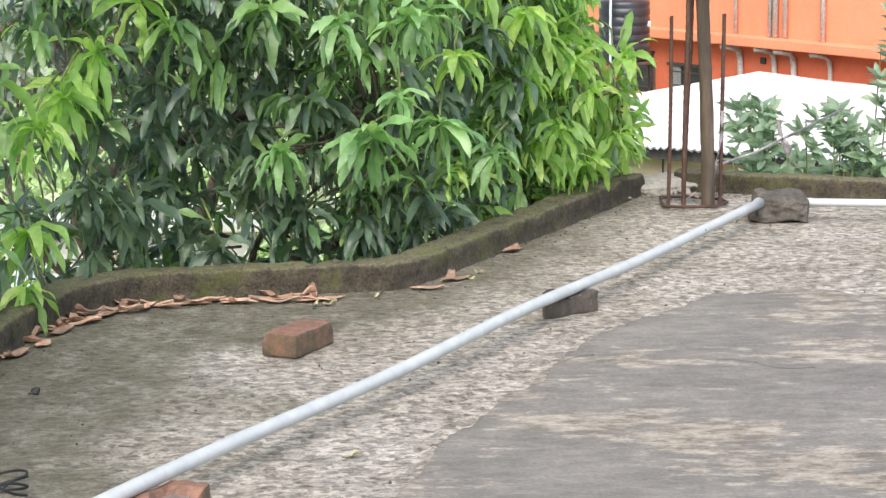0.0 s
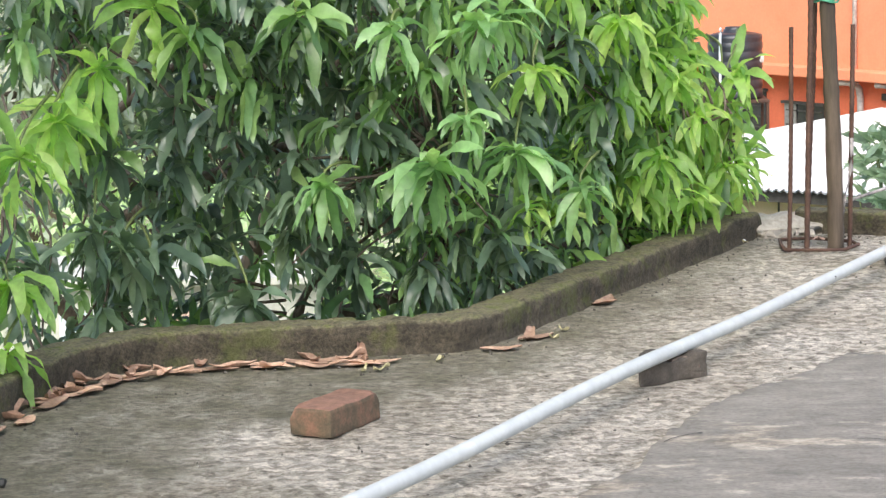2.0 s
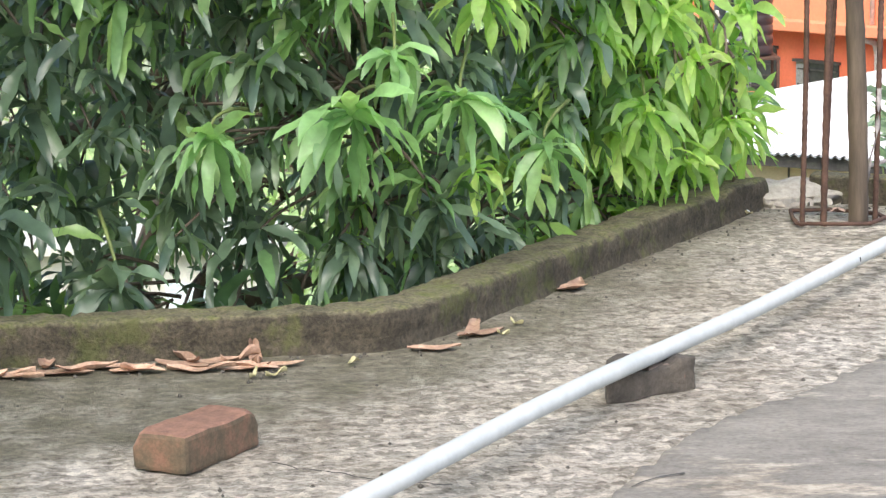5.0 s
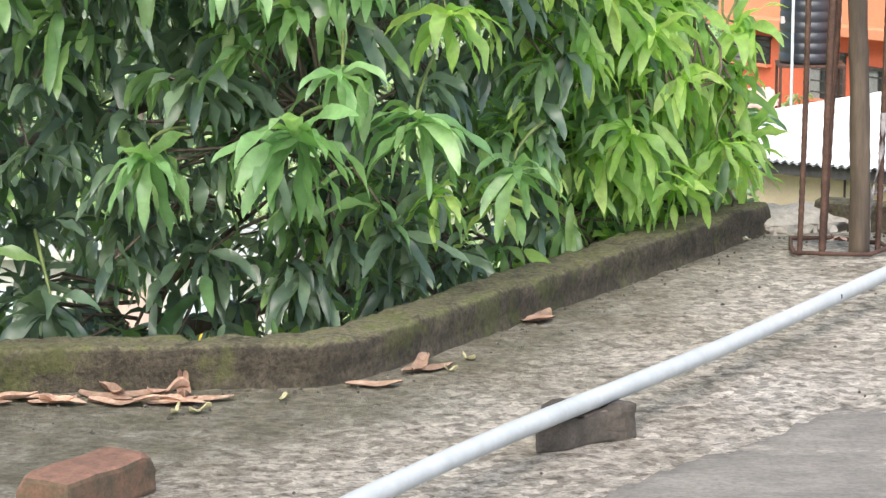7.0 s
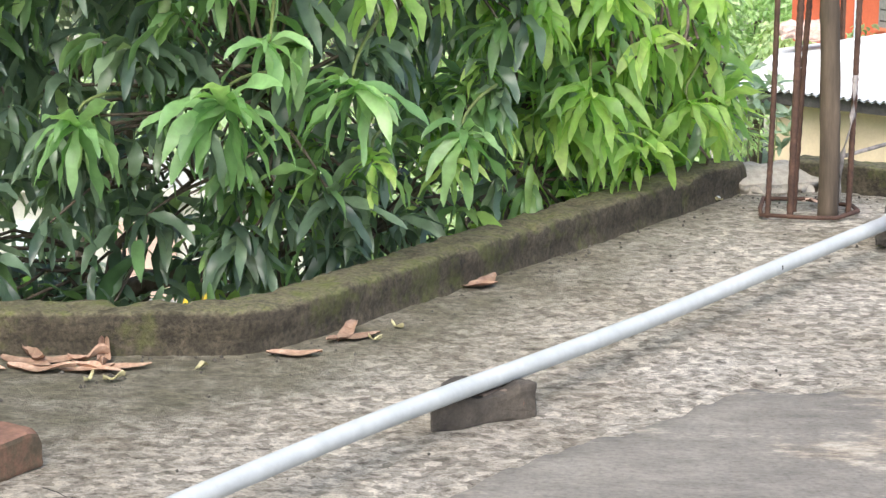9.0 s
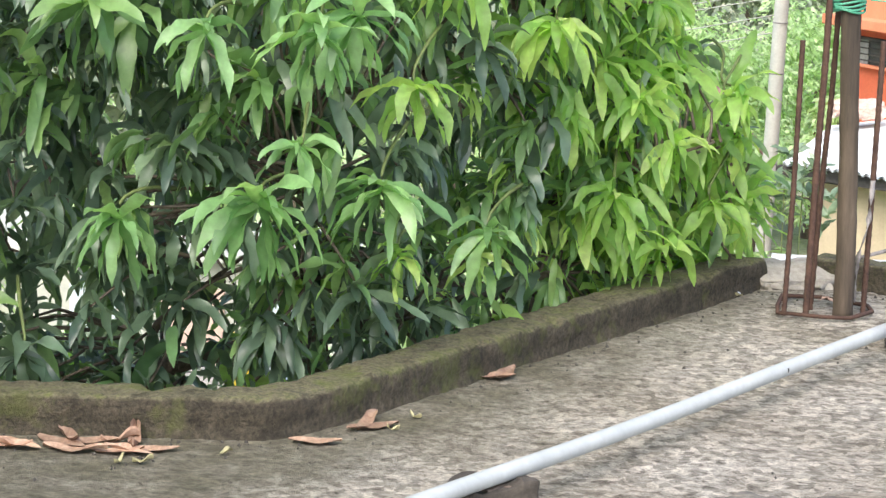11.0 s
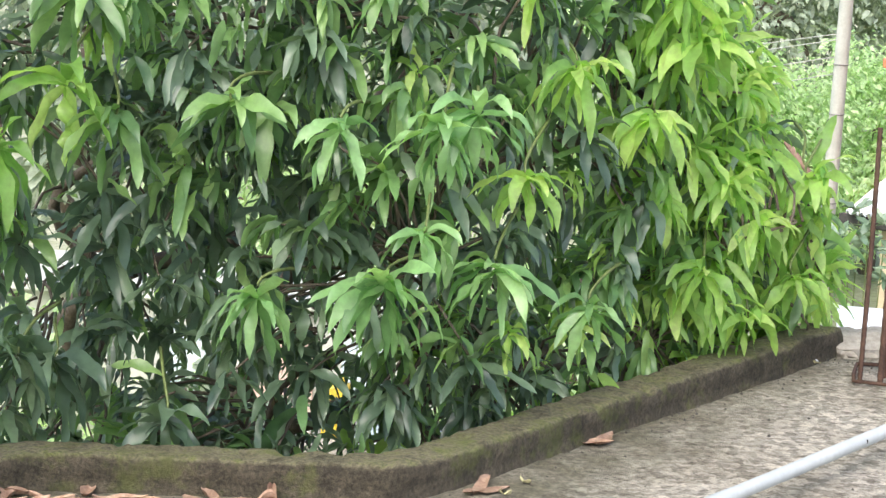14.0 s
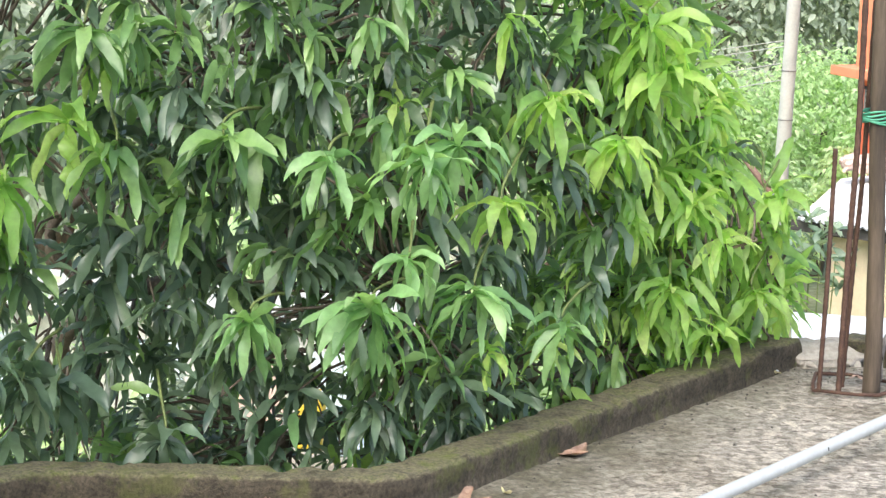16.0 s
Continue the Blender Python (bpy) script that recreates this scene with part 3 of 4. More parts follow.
def strip(name, points, width, material, label, category, twist=0.0):
    pts = spline(points, 26)
    verts, faces = [], []
    for i, p in enumerate(pts):
        a = twist * i + noise.noise(p * 20) * 1.5
        w = width * (0.55 + 0.6 * abs(noise.noise(p * 33)))
        o = Vector((math.cos(a), math.sin(a) * 0.6, 0)) * w
        d = Vector((0.0, 0.003, 0.0))
        verts += [p - o, p + o * 0.1 + Vector((0, -0.006, 0)), p + o, p + o + d, p - o + d]
    for i in range(25):
        for j in range(5):
            faces.append((i * 5 + j, i * 5 + (j + 1) % 5, i * 5 + 5 + (j + 1) % 5, i * 5 + 5 + j))
    return tagged(link_mesh(name, verts, faces, material), label, category)


strip("plastic_strip", [(1.227, 1.724, 0.385), (1.224, 1.719, 0.312), (1.219, 1.714, 0.25), (1.204, 1.719, 0.187), (1.196, 1.724, 0.135), (1.196, 1.724, 0.031)],
      0.013, M_RAG, "torn weathered plastic strip wound on a rusty bar", "plastic strip", 0.35)


strip("wrapper_scrap", [(1.099, 1.774, 0.023), (1.119, 1.779, 0.033), (1.139, 1.769, 0.021)], 0.012, M_PINK, "crumpled reddish wrapper among the rusty bars", "litter", 0.3)
strip("plastic_scrap", [(0.848, 1.859, 0.012), (0.858, 1.864, 0.016), (0.871, 1.859, 0.01)], 0.006, M_TIN, "small white plastic scrap by the parapet", "litter", 0.2)

# ---------------------------------------------------------------- fallen leaves and litter
def leaf_outline(u):
    return math.sin(math.pi * min(1.0, u * 0.97 + 0.02)) ** 0.75 * (1 - 0.25 * u)


def dry_leaf(at, turn, length, width, curl, seed, material):
    verts, faces, n = [], [], 9
    for i in range(n):
        u = i / (n - 1)
        w = width * leaf_outline(u) * (1 + 0.3 * noise.noise(Vector((u * 5, seed, 0))))
        z = 0.004 + curl * 0.02 * (1 + math.sin(u * 5 + seed)) * abs(u - 0.4)
        for s, lift in ((-1, 1), (-0.5, 0.3), (0, 0), (0.5, 0.35), (1, 1.1)):
            verts.append(((u - 0.5) * length, s * w / 2 * (1 - 0.3 * curl * abs(s)), z + lift * curl * 0.016 * (0.6 + 0.5 * math.sin(u * 7 + seed * 2))))
    for i in range(n - 1):
        for j in range(4):
            faces.append((i * 5 + j, (i + 1) * 5 + j, (i + 1) * 5 + j + 1, i * 5 + j + 1))
    m = len(verts)
    verts += [(x, y, z + 0.0012) for x, y, z in verts]
    faces += [tuple(k + m for k in f[::-1]) for f in faces]
    ob = link_mesh("fallen_leaf", verts, faces, material)
    x, y = at
    ob.matrix_world = pose(x, y, floor_height(x, y) + 0.001, 0, 0, turn)
    return ob


rnd = random.Random(11)
LITTER = [(-1.216, -1.033, 40), (-1.168, -0.875, 60), (-1.146, -0.717, 30), (-1.131, -0.651, 70), (-1.091, -0.566, 15), (-1.057, -0.496, 35), (-1.02, -0.441, 60), (-0.998, -0.405, 10), (-0.961, -0.342, 25), (-0.922, -0.345, 80), (-0.87, -0.313, 5), (-0.779, -0.276, 12), (-0.716, -0.251, -8), (-0.654, -0.209, 8), (-0.609, -0.254, 4), (-0.547, -0.212, -5), (-0.495, -0.239, 16), (-0.453, -0.191, -14), (-0.388, -0.25, 22), (-0.355, -0.204, 38), (0, -0.063, 26), (0.082, 0.123, 30), (0.099, 0.152, 70), (0.294, 0.653, -25), (0.317, 0.695, 60), (1.511, 1.629, -35)]
for x, y, a in LITTER:
    ob = dry_leaf((x + rnd.uniform(-0.02, 0.02), y - rnd.uniform(0.0, 0.03)), a + rnd.uniform(-34, 34), rnd.uniform(0.10, 0.15), rnd.uniform(0.045, 0.066), rnd.uniform(0.15, 0.7), rnd.uniform(0, 9), M_DRY)
    tagged(ob, "curled dry brown mango leaf on the concrete", "leaf", "fallen leaves by the parapet")
for k in range(22):
    x = rnd.uniform(-1.26, -0.96) if k < 15 else rnd.uniform(-0.90, -0.33)
    y = along(EDGE, x) - rnd.uniform(0.02, 0.12)
    ob = dry_leaf((x, y), rnd.uniform(0, 180), rnd.uniform(0.06, 0.12), rnd.uniform(0.03, 0.055), rnd.uniform(0.4, 1.2), rnd.uniform(0, 9), M_DRY)
    tagged(ob, "curled dry brown mango leaf on the concrete", "leaf", "fallen leaves by the parapet")
for x, y, a, l in [(-0.168, -0.205, 50, 0.035), (-0.322, -0.317, 10, 0.045), (0.149, 0.069, 20, 0.03), (0.179, 0.198, -30, 0.035), (-0.216, -2.251, 10, 0.04), (-0.367, -0.34, 60, 0.03), (0.864, 1.845, 20, 0.03)]:
    ob = dry_leaf((x, y), a, l, l * 0.5, 0.5, x * 7, M_YELLOWLEAF)
    tagged(ob, "small yellowed leaf scrap on the concrete", "leaf", "yellow leaf scraps")


def pebbles():
    verts, faces = [], []
    r2 = random.Random(5)
    for k in range(420):
        x = r2.uniform(-1.7, 1.9)
        top = (along(EDGE, x) if x < 0.940 else along(BACK, max(x, 1.075))) - 0.01
        y = top - abs(r2.gauss(0, 0.15)) if k < 260 else r2.uniform(-3.0, top)
        s = r2.uniform(0.002, 0.006)
        c = Vector((x, y, floor_height(x, y) + s * 0.4))
        b = len(verts)
        for d in ((1, 0, 0), (-1, 0, 0), (0, 1, 0), (0, -1, 0), (0, 0, 1), (0, 0, -1)):
            verts.append(c + Vector(d) * s * r2.uniform(0.6, 1.3))
        faces += [(b + i, b + j, b + m) for i, j, m in ((0, 2, 4), (2, 1, 4), (1, 3, 4), (3, 0, 4), (2, 0, 5), (1, 2, 5), (3, 1, 5), (0, 3, 5))]
    ob = link_mesh("grit", verts, faces, M_MORTAR, False)
    tagged(ob, "scattered grit and cement crumbs", "grit", kind="stuff")


pebbles()
stone = bmesh.new()
bmesh.ops.create_icosphere(stone, subdivisions=2, radius=0.014)
for v in stone.verts:
    v.co += noise.noise_vector(v.co * 60) * 0.005
    v.co.z = (v.co.z + 0.009) * 0.8
stone = part("pebble", stone, M_CABLE)
stone.matrix_world = pose(-1.097, -1.526, 0.002)
tagged(stone, "small black pebble on the concrete", "stone")
coil = spline([(-1.028 + 0.065 * math.cos(a * 1.0) + 0.01 * math.sin(a * 3), -2.613 + 0.08 * math.sin(a), 0.035 + 0.028 * math.sin(a * 1.15 + 1)) for a in np.linspace(0, 19, 60)], 180)
tagged(tube_part("cable_coil", coil, 0.0035, M_CABLE, sides=6), "loosely coiled thin black cable on the concrete", "cable")


# ---------------------------------------------------------------- leaves and trees
def leaf_blade(hub, aim, length, width, droop, roll, rng, segments=8):
    """Verts and faces of one long leaf: folded along its midrib, wavy, bending down under its weight."""
    d = Vector(aim).normalized()
    p = Vector(hub)
    verts, faces = [], []
    step = length / segments
    wave, bend = rng.uniform(0, 6), rng.uniform(-0.45, 0.45)
    for i in range(segments + 1):
        u = i / segments
        side = d.cross(Vector((0, 0, 1)))
        if side.length < 1e-3:
            side = Vector((1, 0, 0))
        side.normalize()
        up = side.cross(d).normalized()
        s = (side * math.cos(roll) + up * math.sin(roll)).normalized()
        n = s.cross(d).normalized()
        w = width / 2 * max(0.05, 1.82 * max(0.0, u + 0.015) ** 0.55 * max(0.0, 1.0 - u) ** 0.72) * (1 + 0.09 * math.sin(wave * 3 + u * 15))
        curl = 0.30 * w + 0.38 * w * math.sin(wave + u * 12)
        verts += [p - s * w + n * curl, p, p + s * w + n * (0.30 * w + 0.38 * w * math.sin(wave * 2 + u * 12))]
        if i:
            b = 3 * i
            faces += [(b - 3, b - 2, b + 1, b), (b - 2, b - 1, b + 2, b + 1)]
        d = (d + Vector((0, 0, -1)) * droop / segments * (0.5 + u) + s * bend / segments).normalized()
        p = p + d * step
    return verts, faces


def whorl(hub, axis, count, length, rng, spread=1.15, droop=1.1, width=0.235):
    """The leaf aims of one tuft at a twig's end."""
    axis = Vector(axis).normalized()
    a = axis.cross(Vector((0.3, 0.2, 0.9))).normalized()
    b = axis.cross(a)
    out = []
    for k in range(count):
        t = 2.4 * k + rng.uniform(-0.3, 0.3)
        open_ = spread * rng.uniform(0.65, 1.2)
        aim = axis * math.cos(open_) + (a * math.cos(t) + b * math.sin(t)) * math.sin(open_)
        base = Vector(hub) + axis * rng.uniform(-0.02, 0.015)
        l = length * rng.uniform(0.72, 1.12)
        out.append((base, aim, l, l * width * rng.uniform(0.85, 1.15), droop * rng.uniform(0.5, 1.5), rng.uniform(-0.9, 0.9)))
    return out


class Foliage:
    def __init__(self):
        self.verts, self.faces = [], []

    def add(self, verts, faces):
        b = len(self.verts)
        self.verts += verts
        self.faces += [tuple(k + b for k in f) for f in faces]

    def link(self, name, material):
        return link_mesh(name, self.verts, self.faces, material)


def reach(z):
    """How far right the crown comes at height z."""
    return float(np.interp(z, [-0.6, 0.0, 0.06, 0.22, 0.47, 0.62, 0.78, 1.0, 1.2, 2.2], [0.74, 0.83, 0.86, 0.90, 0.84, 0.74, 0.62, 0.62, 0.56, 0.42]))


def front(x, z):
    """Where the crown's face stands, leaning out over the parapet higher up."""
    y = along(EDGE, x) + float(np.interp(x, [0.2, 0.9], [0.33, 0.02]))
    return y - 0.17 * max(0.0, min(1.0, z - 0.35))


def mango_tree():
    tree = empty("mango_tree", (-1.3, 2.3, GROUND_Z), "large leafy mango tree overhanging the parapet, young leaves at its edge", "tree")
    rng = random.Random(21)
    trunk = spline([(-1.3, 2.3, GROUND_Z - 0.05), (-1.32, 2.25, -2.6), (-1.2, 2.1, -1.4), (-1.14, 1.94, -0.6)], 14)
    adopt(tree, tube_part("trunk", trunk, [0.16 - 0.0045 * i for i in range(14)], M_BARK, sides=12, wobble=0.25))
    limbs = [([(-1.14, 1.94, -0.62), (-0.94, 1.24, -0.34), (-0.66, 0.93, -0.12), (-0.37, 0.94, -0.02), (-0.07, 1.06, 0.03), (0.37, 1.47, 0.12)], 0.055, 0.014),
             ([(-1.14, 1.94, -0.62), (-1.33, 1.15, 0.05), (-1.10, 0.83, 0.32), (-0.83, 0.86, 0.42), (-0.52, 0.93, 0.54), (-0.12, 1.09, 0.66), (0.32, 1.39, 0.80)], 0.050, 0.013),
             ([(-1.14, 1.94, -0.62), (-0.80, 1.68, 0.20), (-0.51, 1.48, 0.75), (-0.12, 1.43, 1.20), (0.17, 1.36, 1.70)], 0.05, 0.015),
             ([(-1.14, 1.94, -0.62), (-1.67, 1.08, 0.20), (-1.57, 0.42, 0.70), (-1.28, 0.29, 1.00)], 0.045, 0.014),
             ([(-1.10, 0.83, 0.32), (-1.23, 0.70, 0.55), (-0.94, 0.70, 0.80), (-0.70, 0.69, 1.10)], 0.03, 0.010),
             ([(-0.66, 0.93, -0.12), (-0.62, 0.84, 0.02), (-0.52, 0.82, 0.12), (-0.36, 0.77, 0.25)], 0.022, 0.006),
             ([(-0.02, 1.07, 0.04), (0.32, 1.39, 0.30), (0.56, 1.47, 0.42), (0.78, 1.50, 0.50)], 0.016, 0.005),
             ([(-0.37, 0.94, -0.02), (-0.21, 0.80, 0.10), (-0.17, 0.63, 0.30), (-0.16, 0.51, 0.47)], 0.014, 0.004)]
    nodes = []
    for pts, r0, r1 in limbs:
        s = spline(pts, 26)
        nodes += s
        adopt(tree, tube_part("limb", s, [0.72 * (r0 + (r1 - r0) * i / 25) for i in range(26)], M_BARK, sides=9, wobble=0.2))
    # tufts that stand out one by one
    middle = [((-0.181, 0.130, 0.499), (-0.05, -0.62, -0.70), 14, 0.225, M_FRESH), ((-0.489, 0.077, 0.458), (0.05, -0.65, -0.65), 11, 0.165, M_FRESH),
              ((0.055, 0.378, 0.508), (0.1, -0.6, -0.8), 14, 0.19, M_FRESH), ((0.085, 0.459, 0.328), (0.1, -0.5, -0.8), 8, 0.13, M_YOUNG),
              ((0.256, 0.802, 0.340), (0.1, -0.6, -0.7), 10, 0.16, M_FRESH), ((-0.088, 0.136, 0.631), (0.0, -0.7, -0.5), 7, 0.13, M_FRESH),
              ((-0.055, 0.143, 0.885), (0.0, -0.6, -0.7), 10, 0.17, M_FRESH), ((0.017, 0.240, 0.919), (0.2, -0.6, -0.6), 11, 0.19, M_FRESH),
              ((0.113, 0.460, 0.739), (0.2, -0.6, -0.7), 9, 0.17, M_YOUNG), ((-0.287, 0.042, 0.889), (0.0, -0.6, -0.6), 9, 0.16, M_FRESH)]
    leftward = [((-0.931, -0.079, 0.974), (0.0, -0.6, -0.7), 8, 0.21, M_YOUNG), ((-0.548, -0.005, 0.947), (0.1, -0.6, -0.7), 10, 0.18, M_LEAF),
                ((-0.883, -0.104, 1.205), (0.1, -0.6, -0.7), 10, 0.20, M_LEAF), ((-1.160, -0.363, 0.693), (0.2, -0.6, -0.6), 11, 0.20, M_YOUNG),
                ((-1.072, -0.182, 0.818), (0.3, -0.6, -0.5), 11, 0.19, M_YOUNG), ((-1.238, -0.677, 0.315), (0.3, -0.6, -0.6), 11, 0.19, M_YOUNG),
                ((-1.215, -0.575, 0.623), (0.1, -0.6, -0.6), 11, 0.18, M_YOUNG), ((-0.820, -0.044, 0.898), (0.0, -0.6, -0.8), 9, 0.18, M_LEAF),
                ((-1.047, -0.090, 0.298), (0.0, -0.6, -0.5), 9, 0.16, M_SHADED), ((-0.981, -0.014, 0.281), (0.0, -0.8, -0.3), 9, 0.21, M_SHADED),
                ((-0.714, 0.057, 0.125), (0.0, -0.7, -0.5), 10, 0.19, M_SHADED), ((-1.110, -0.168, 0.372), (-0.1, -0.7, -0.5), 9, 0.18, M_SHADED), ((-1.242, -0.706, 0.138), (0.3, -0.6, -0.3), 9, 0.17, M_YOUNG)]
    rightward = [((0.455, 1.016, 1.187), (0.4, -0.5, -0.6), 12, 0.20, M_YOUNG), ((0.499, 1.105, 1.056), (0.3, -0.4, -0.8), 13, 0.21, M_YOUNG),
                 ((0.392, 0.965, 0.855), (0.2, -0.5, -0.8), 12, 0.19, M_YOUNG), ((0.588, 1.319, 0.629), (0.4, -0.5, -0.5), 11, 0.16, M_YOUNG),
                 ((0.816, 1.707, 0.602), (0.7, -0.4, -0.4), 8, 0.17, M_YOUNG), ((0.670, 1.477, 0.498), (0.5, -0.5, -0.6), 11, 0.17, M_YOUNG),
                 ((0.532, 1.263, 0.379), (0.1, -0.6, -0.7), 11, 0.16, M_YOUNG), ((0.659, 1.478, 0.210), (0.2, -0.4, -0.8), 9, 0.16, M_YOUNG),
                 ((0.778, 1.682, 0.303), (0.3, -0.4, -0.8), 10, 0.18, M_YOUNG), ((0.209, 0.620, 1.004), (0.1, -0.6, -0.7), 12, 0.18, M_YOUNG)]
    outermost = [((0.814, 1.780, 0.629), (0.95, -0.1, -0.1), 4, 0.19, M_YOUNG), ((0.747, 1.720, 0.508), (0.8, -0.4, -0.2), 5, 0.18, M_YOUNG)]
    single = outermost + middle + leftward + rightward
    for hub, axis, count, length, mat_ in single:
        h = Vector(hub)
        back = h + Vector((rng.uniform(-0.10, 0.10), rng.uniform(0.14, 0.26), rng.uniform(0.02, 0.16)))
        adopt(tree, tube_part("twig", spline([back, back.lerp(h, 0.55) + Vector((0, 0, 0.035)), h - Vector(axis).normalized() * 0.03 + Vector((0, 0, 0.015)), h], 9),
                              [0.0055 - 0.0003 * i for i in range(9)], M_TWIG, sides=5))
        for base, aim, l, w, droop, roll in whorl(hub, (axis[0], axis[1] - 0.15, axis[2] * 0.7), count + 3, length, rng, 1.25, 1.6, 0.255):
            leaf = link_mesh("leaf", *leaf_blade(base, aim, l, w, droop, roll, rng, 10), mat_)
            adopt(tree, leaf)
    # the rest of the crown
    crown = {M_LEAF: Foliage(), M_SHADED: Foliage(), M_YOUNG: Foliage()}
    twigs = Foliage()
    made = 0
    while made < 1930:
        z = rng.uniform(-0.75, 2.0) if made < 1840 else rng.uniform(-0.40, 0.30)
        x = rng.uniform(-2.3, 0.95) if made < 1500 else (rng.uniform(0.2, 0.95) if made < 1840 else rng.uniform(-1.6, -0.9))
        depth = rng.expovariate(1 / 0.55) if z > 0.2 else 0.1 + rng.expovariate(1 / 0.7)
        y = front(x, z) + 0.04 + depth
        if depth > 2.6 or x > reach(z) + 0.02 - 0.08 * min(depth, 1.0) + 0.06 * noise.noise(Vector((z * 6, 1, 3))):
            continue
        gap = noise.noise(Vector((x * 2.6, y * 1.3, z * 2.6)))
        if made < 1500 and gap < -0.11 and rng.random() < (0.9 if z < 0.3 else 0.25):
            continue
        if ((x + 0.95) / 0.40) ** 2 + ((z - 0.12) / 0.20) ** 2 < 1 and depth < 0.9 and rng.random() < 0.5:
            continue
        made += 1
        hub = Vector((x, y, z))
        axis = Vector((rng.uniform(-0.8, 0.8) + 0.25 * (x > 0.4), -0.55 + rng.uniform(-0.4, 0.3), rng.uniform(-0.9, 0.35)))
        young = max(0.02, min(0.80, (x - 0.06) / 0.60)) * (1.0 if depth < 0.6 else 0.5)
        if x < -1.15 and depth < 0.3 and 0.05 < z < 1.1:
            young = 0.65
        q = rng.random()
        # deep and lower-left tufts mostly take the leaf colour that carries crown shade
        mat_ = M_YOUNG if q < young else (M_LEAF if rng.random() < (0.42 if depth < 0.3 else 0.12) * (0.3 if x < 0.0 and z < 0.5 else 1.0) + 0.3 * (x > 0.1) else M_SHADED)
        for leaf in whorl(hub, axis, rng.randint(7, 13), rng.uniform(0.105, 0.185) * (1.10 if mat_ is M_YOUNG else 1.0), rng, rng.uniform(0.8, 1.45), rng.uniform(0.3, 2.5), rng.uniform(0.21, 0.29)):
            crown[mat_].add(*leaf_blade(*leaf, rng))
        near = min(nodes, key=lambda n_: (n_ - hub).length)
        back = hub.lerp(near, min(1.0, 0.28 / max(0.05, (near - hub).length)))
        side = Vector((rng.uniform(-0.05, 0.05), rng.uniform(-0.03, 0.05), rng.uniform(-0.02, 0.06)))
        v, f = tube(spline([back, back.lerp(hub, 0.5) + side, hub], 5), [0.0055, 0.005, 0.0045, 0.004, 0.003], 4)
        twigs.add(v, f)
        for _ in range(rng.randint(1, 4)):
            p = hub + Vector((rng.gauss(0, 0.10), rng.gauss(0, 0.10), rng.gauss(0, 0.10)))
            if p.x > reach(p.z) or p.y < front(p.x, p.z) - 0.02:
                continue
            aim = Vector((rng.gauss(0, 0.7), rng.gauss(-0.2, 0.6), rng.gauss(-0.5, 0.5)))
            l = rng.uniform(0.09, 0.17)
            crown[mat_ if rng.random() < 0.7 else M_LEAF].add(*leaf_blade(p, aim, l, l * rng.uniform(0.2, 0.3), rng.uniform(0.2, 2.0), rng.uniform(-1.4, 1.4), rng))
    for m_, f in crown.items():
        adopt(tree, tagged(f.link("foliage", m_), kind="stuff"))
    adopt(tree, tagged(twigs.link("fine_twig", M_BARK), kind="stuff"))


mango_tree()


def clump_tree(name, at, height, radius, squash, material, count, size, seed, label, lean=(0, 0)):
    """A tree or bush further off: trunk, limbs, and an uneven crown of many small leaves in clumps."""
    rng = random.Random(seed)
    base = Vector(at)
    tree = empty(name, at, label, "tree" if height > 1 else "bush")
    top = base + Vector((lean[0], lean[1], height))
    adopt(tree, tube_part("trunk", spline([base - Vector((0, 0, 0.05)), base.lerp(top, 0.5) + Vector((0.05, 0, 0)), top], 8),
                          [radius * 0.09 * (1 - 0.09 * i) for i in range(8)], M_BARK, sides=8, wobble=0.2))
    leaves = Foliage()
    clumps = []
    for _ in range(max(10, count // 55)):
        d = Vector((rng.gauss(0, 1), rng.gauss(0, 1), rng.gauss(0, 1))).normalized() * rng.uniform(0.45, 1.0)
        clumps.append((top + Vector((d.x * radius, d.y * radius, d.z * radius * squash)), radius * rng.uniform(0.16, 0.34)))
    for c, _ in clumps[:9]:
        adopt(tree, tube_part("limb", spline([base.lerp(top, 0.6), base.lerp(top, 0.85).lerp(c, 0.4), c], 6), [radius * 0.04 * (1 - 0.13 * i) for i in range(6)], M_BARK, sides=6))
    for k in range(count):
        c, r = clumps[k % len(clumps)]
        d = Vector((rng.gauss(0, 1), rng.gauss(0, 1), rng.gauss(0, 1))).normalized() * r * rng.uniform(0.4, 1.1)
        aim = Vector((d.x, d.y - 0.3 * r, d.z * 0.4 - 0.2 * r)).normalized()
        l = size * rng.uniform(0.6, 1.3)
        leaves.add(*leaf_blade(c + d, aim, l, l * 0.5, 0.8, rng.uniform(-0.8, 0.8), rng, 3))
    adopt(tree, tagged(leaves.link("crown", material), kind="stuff"))
    return tree


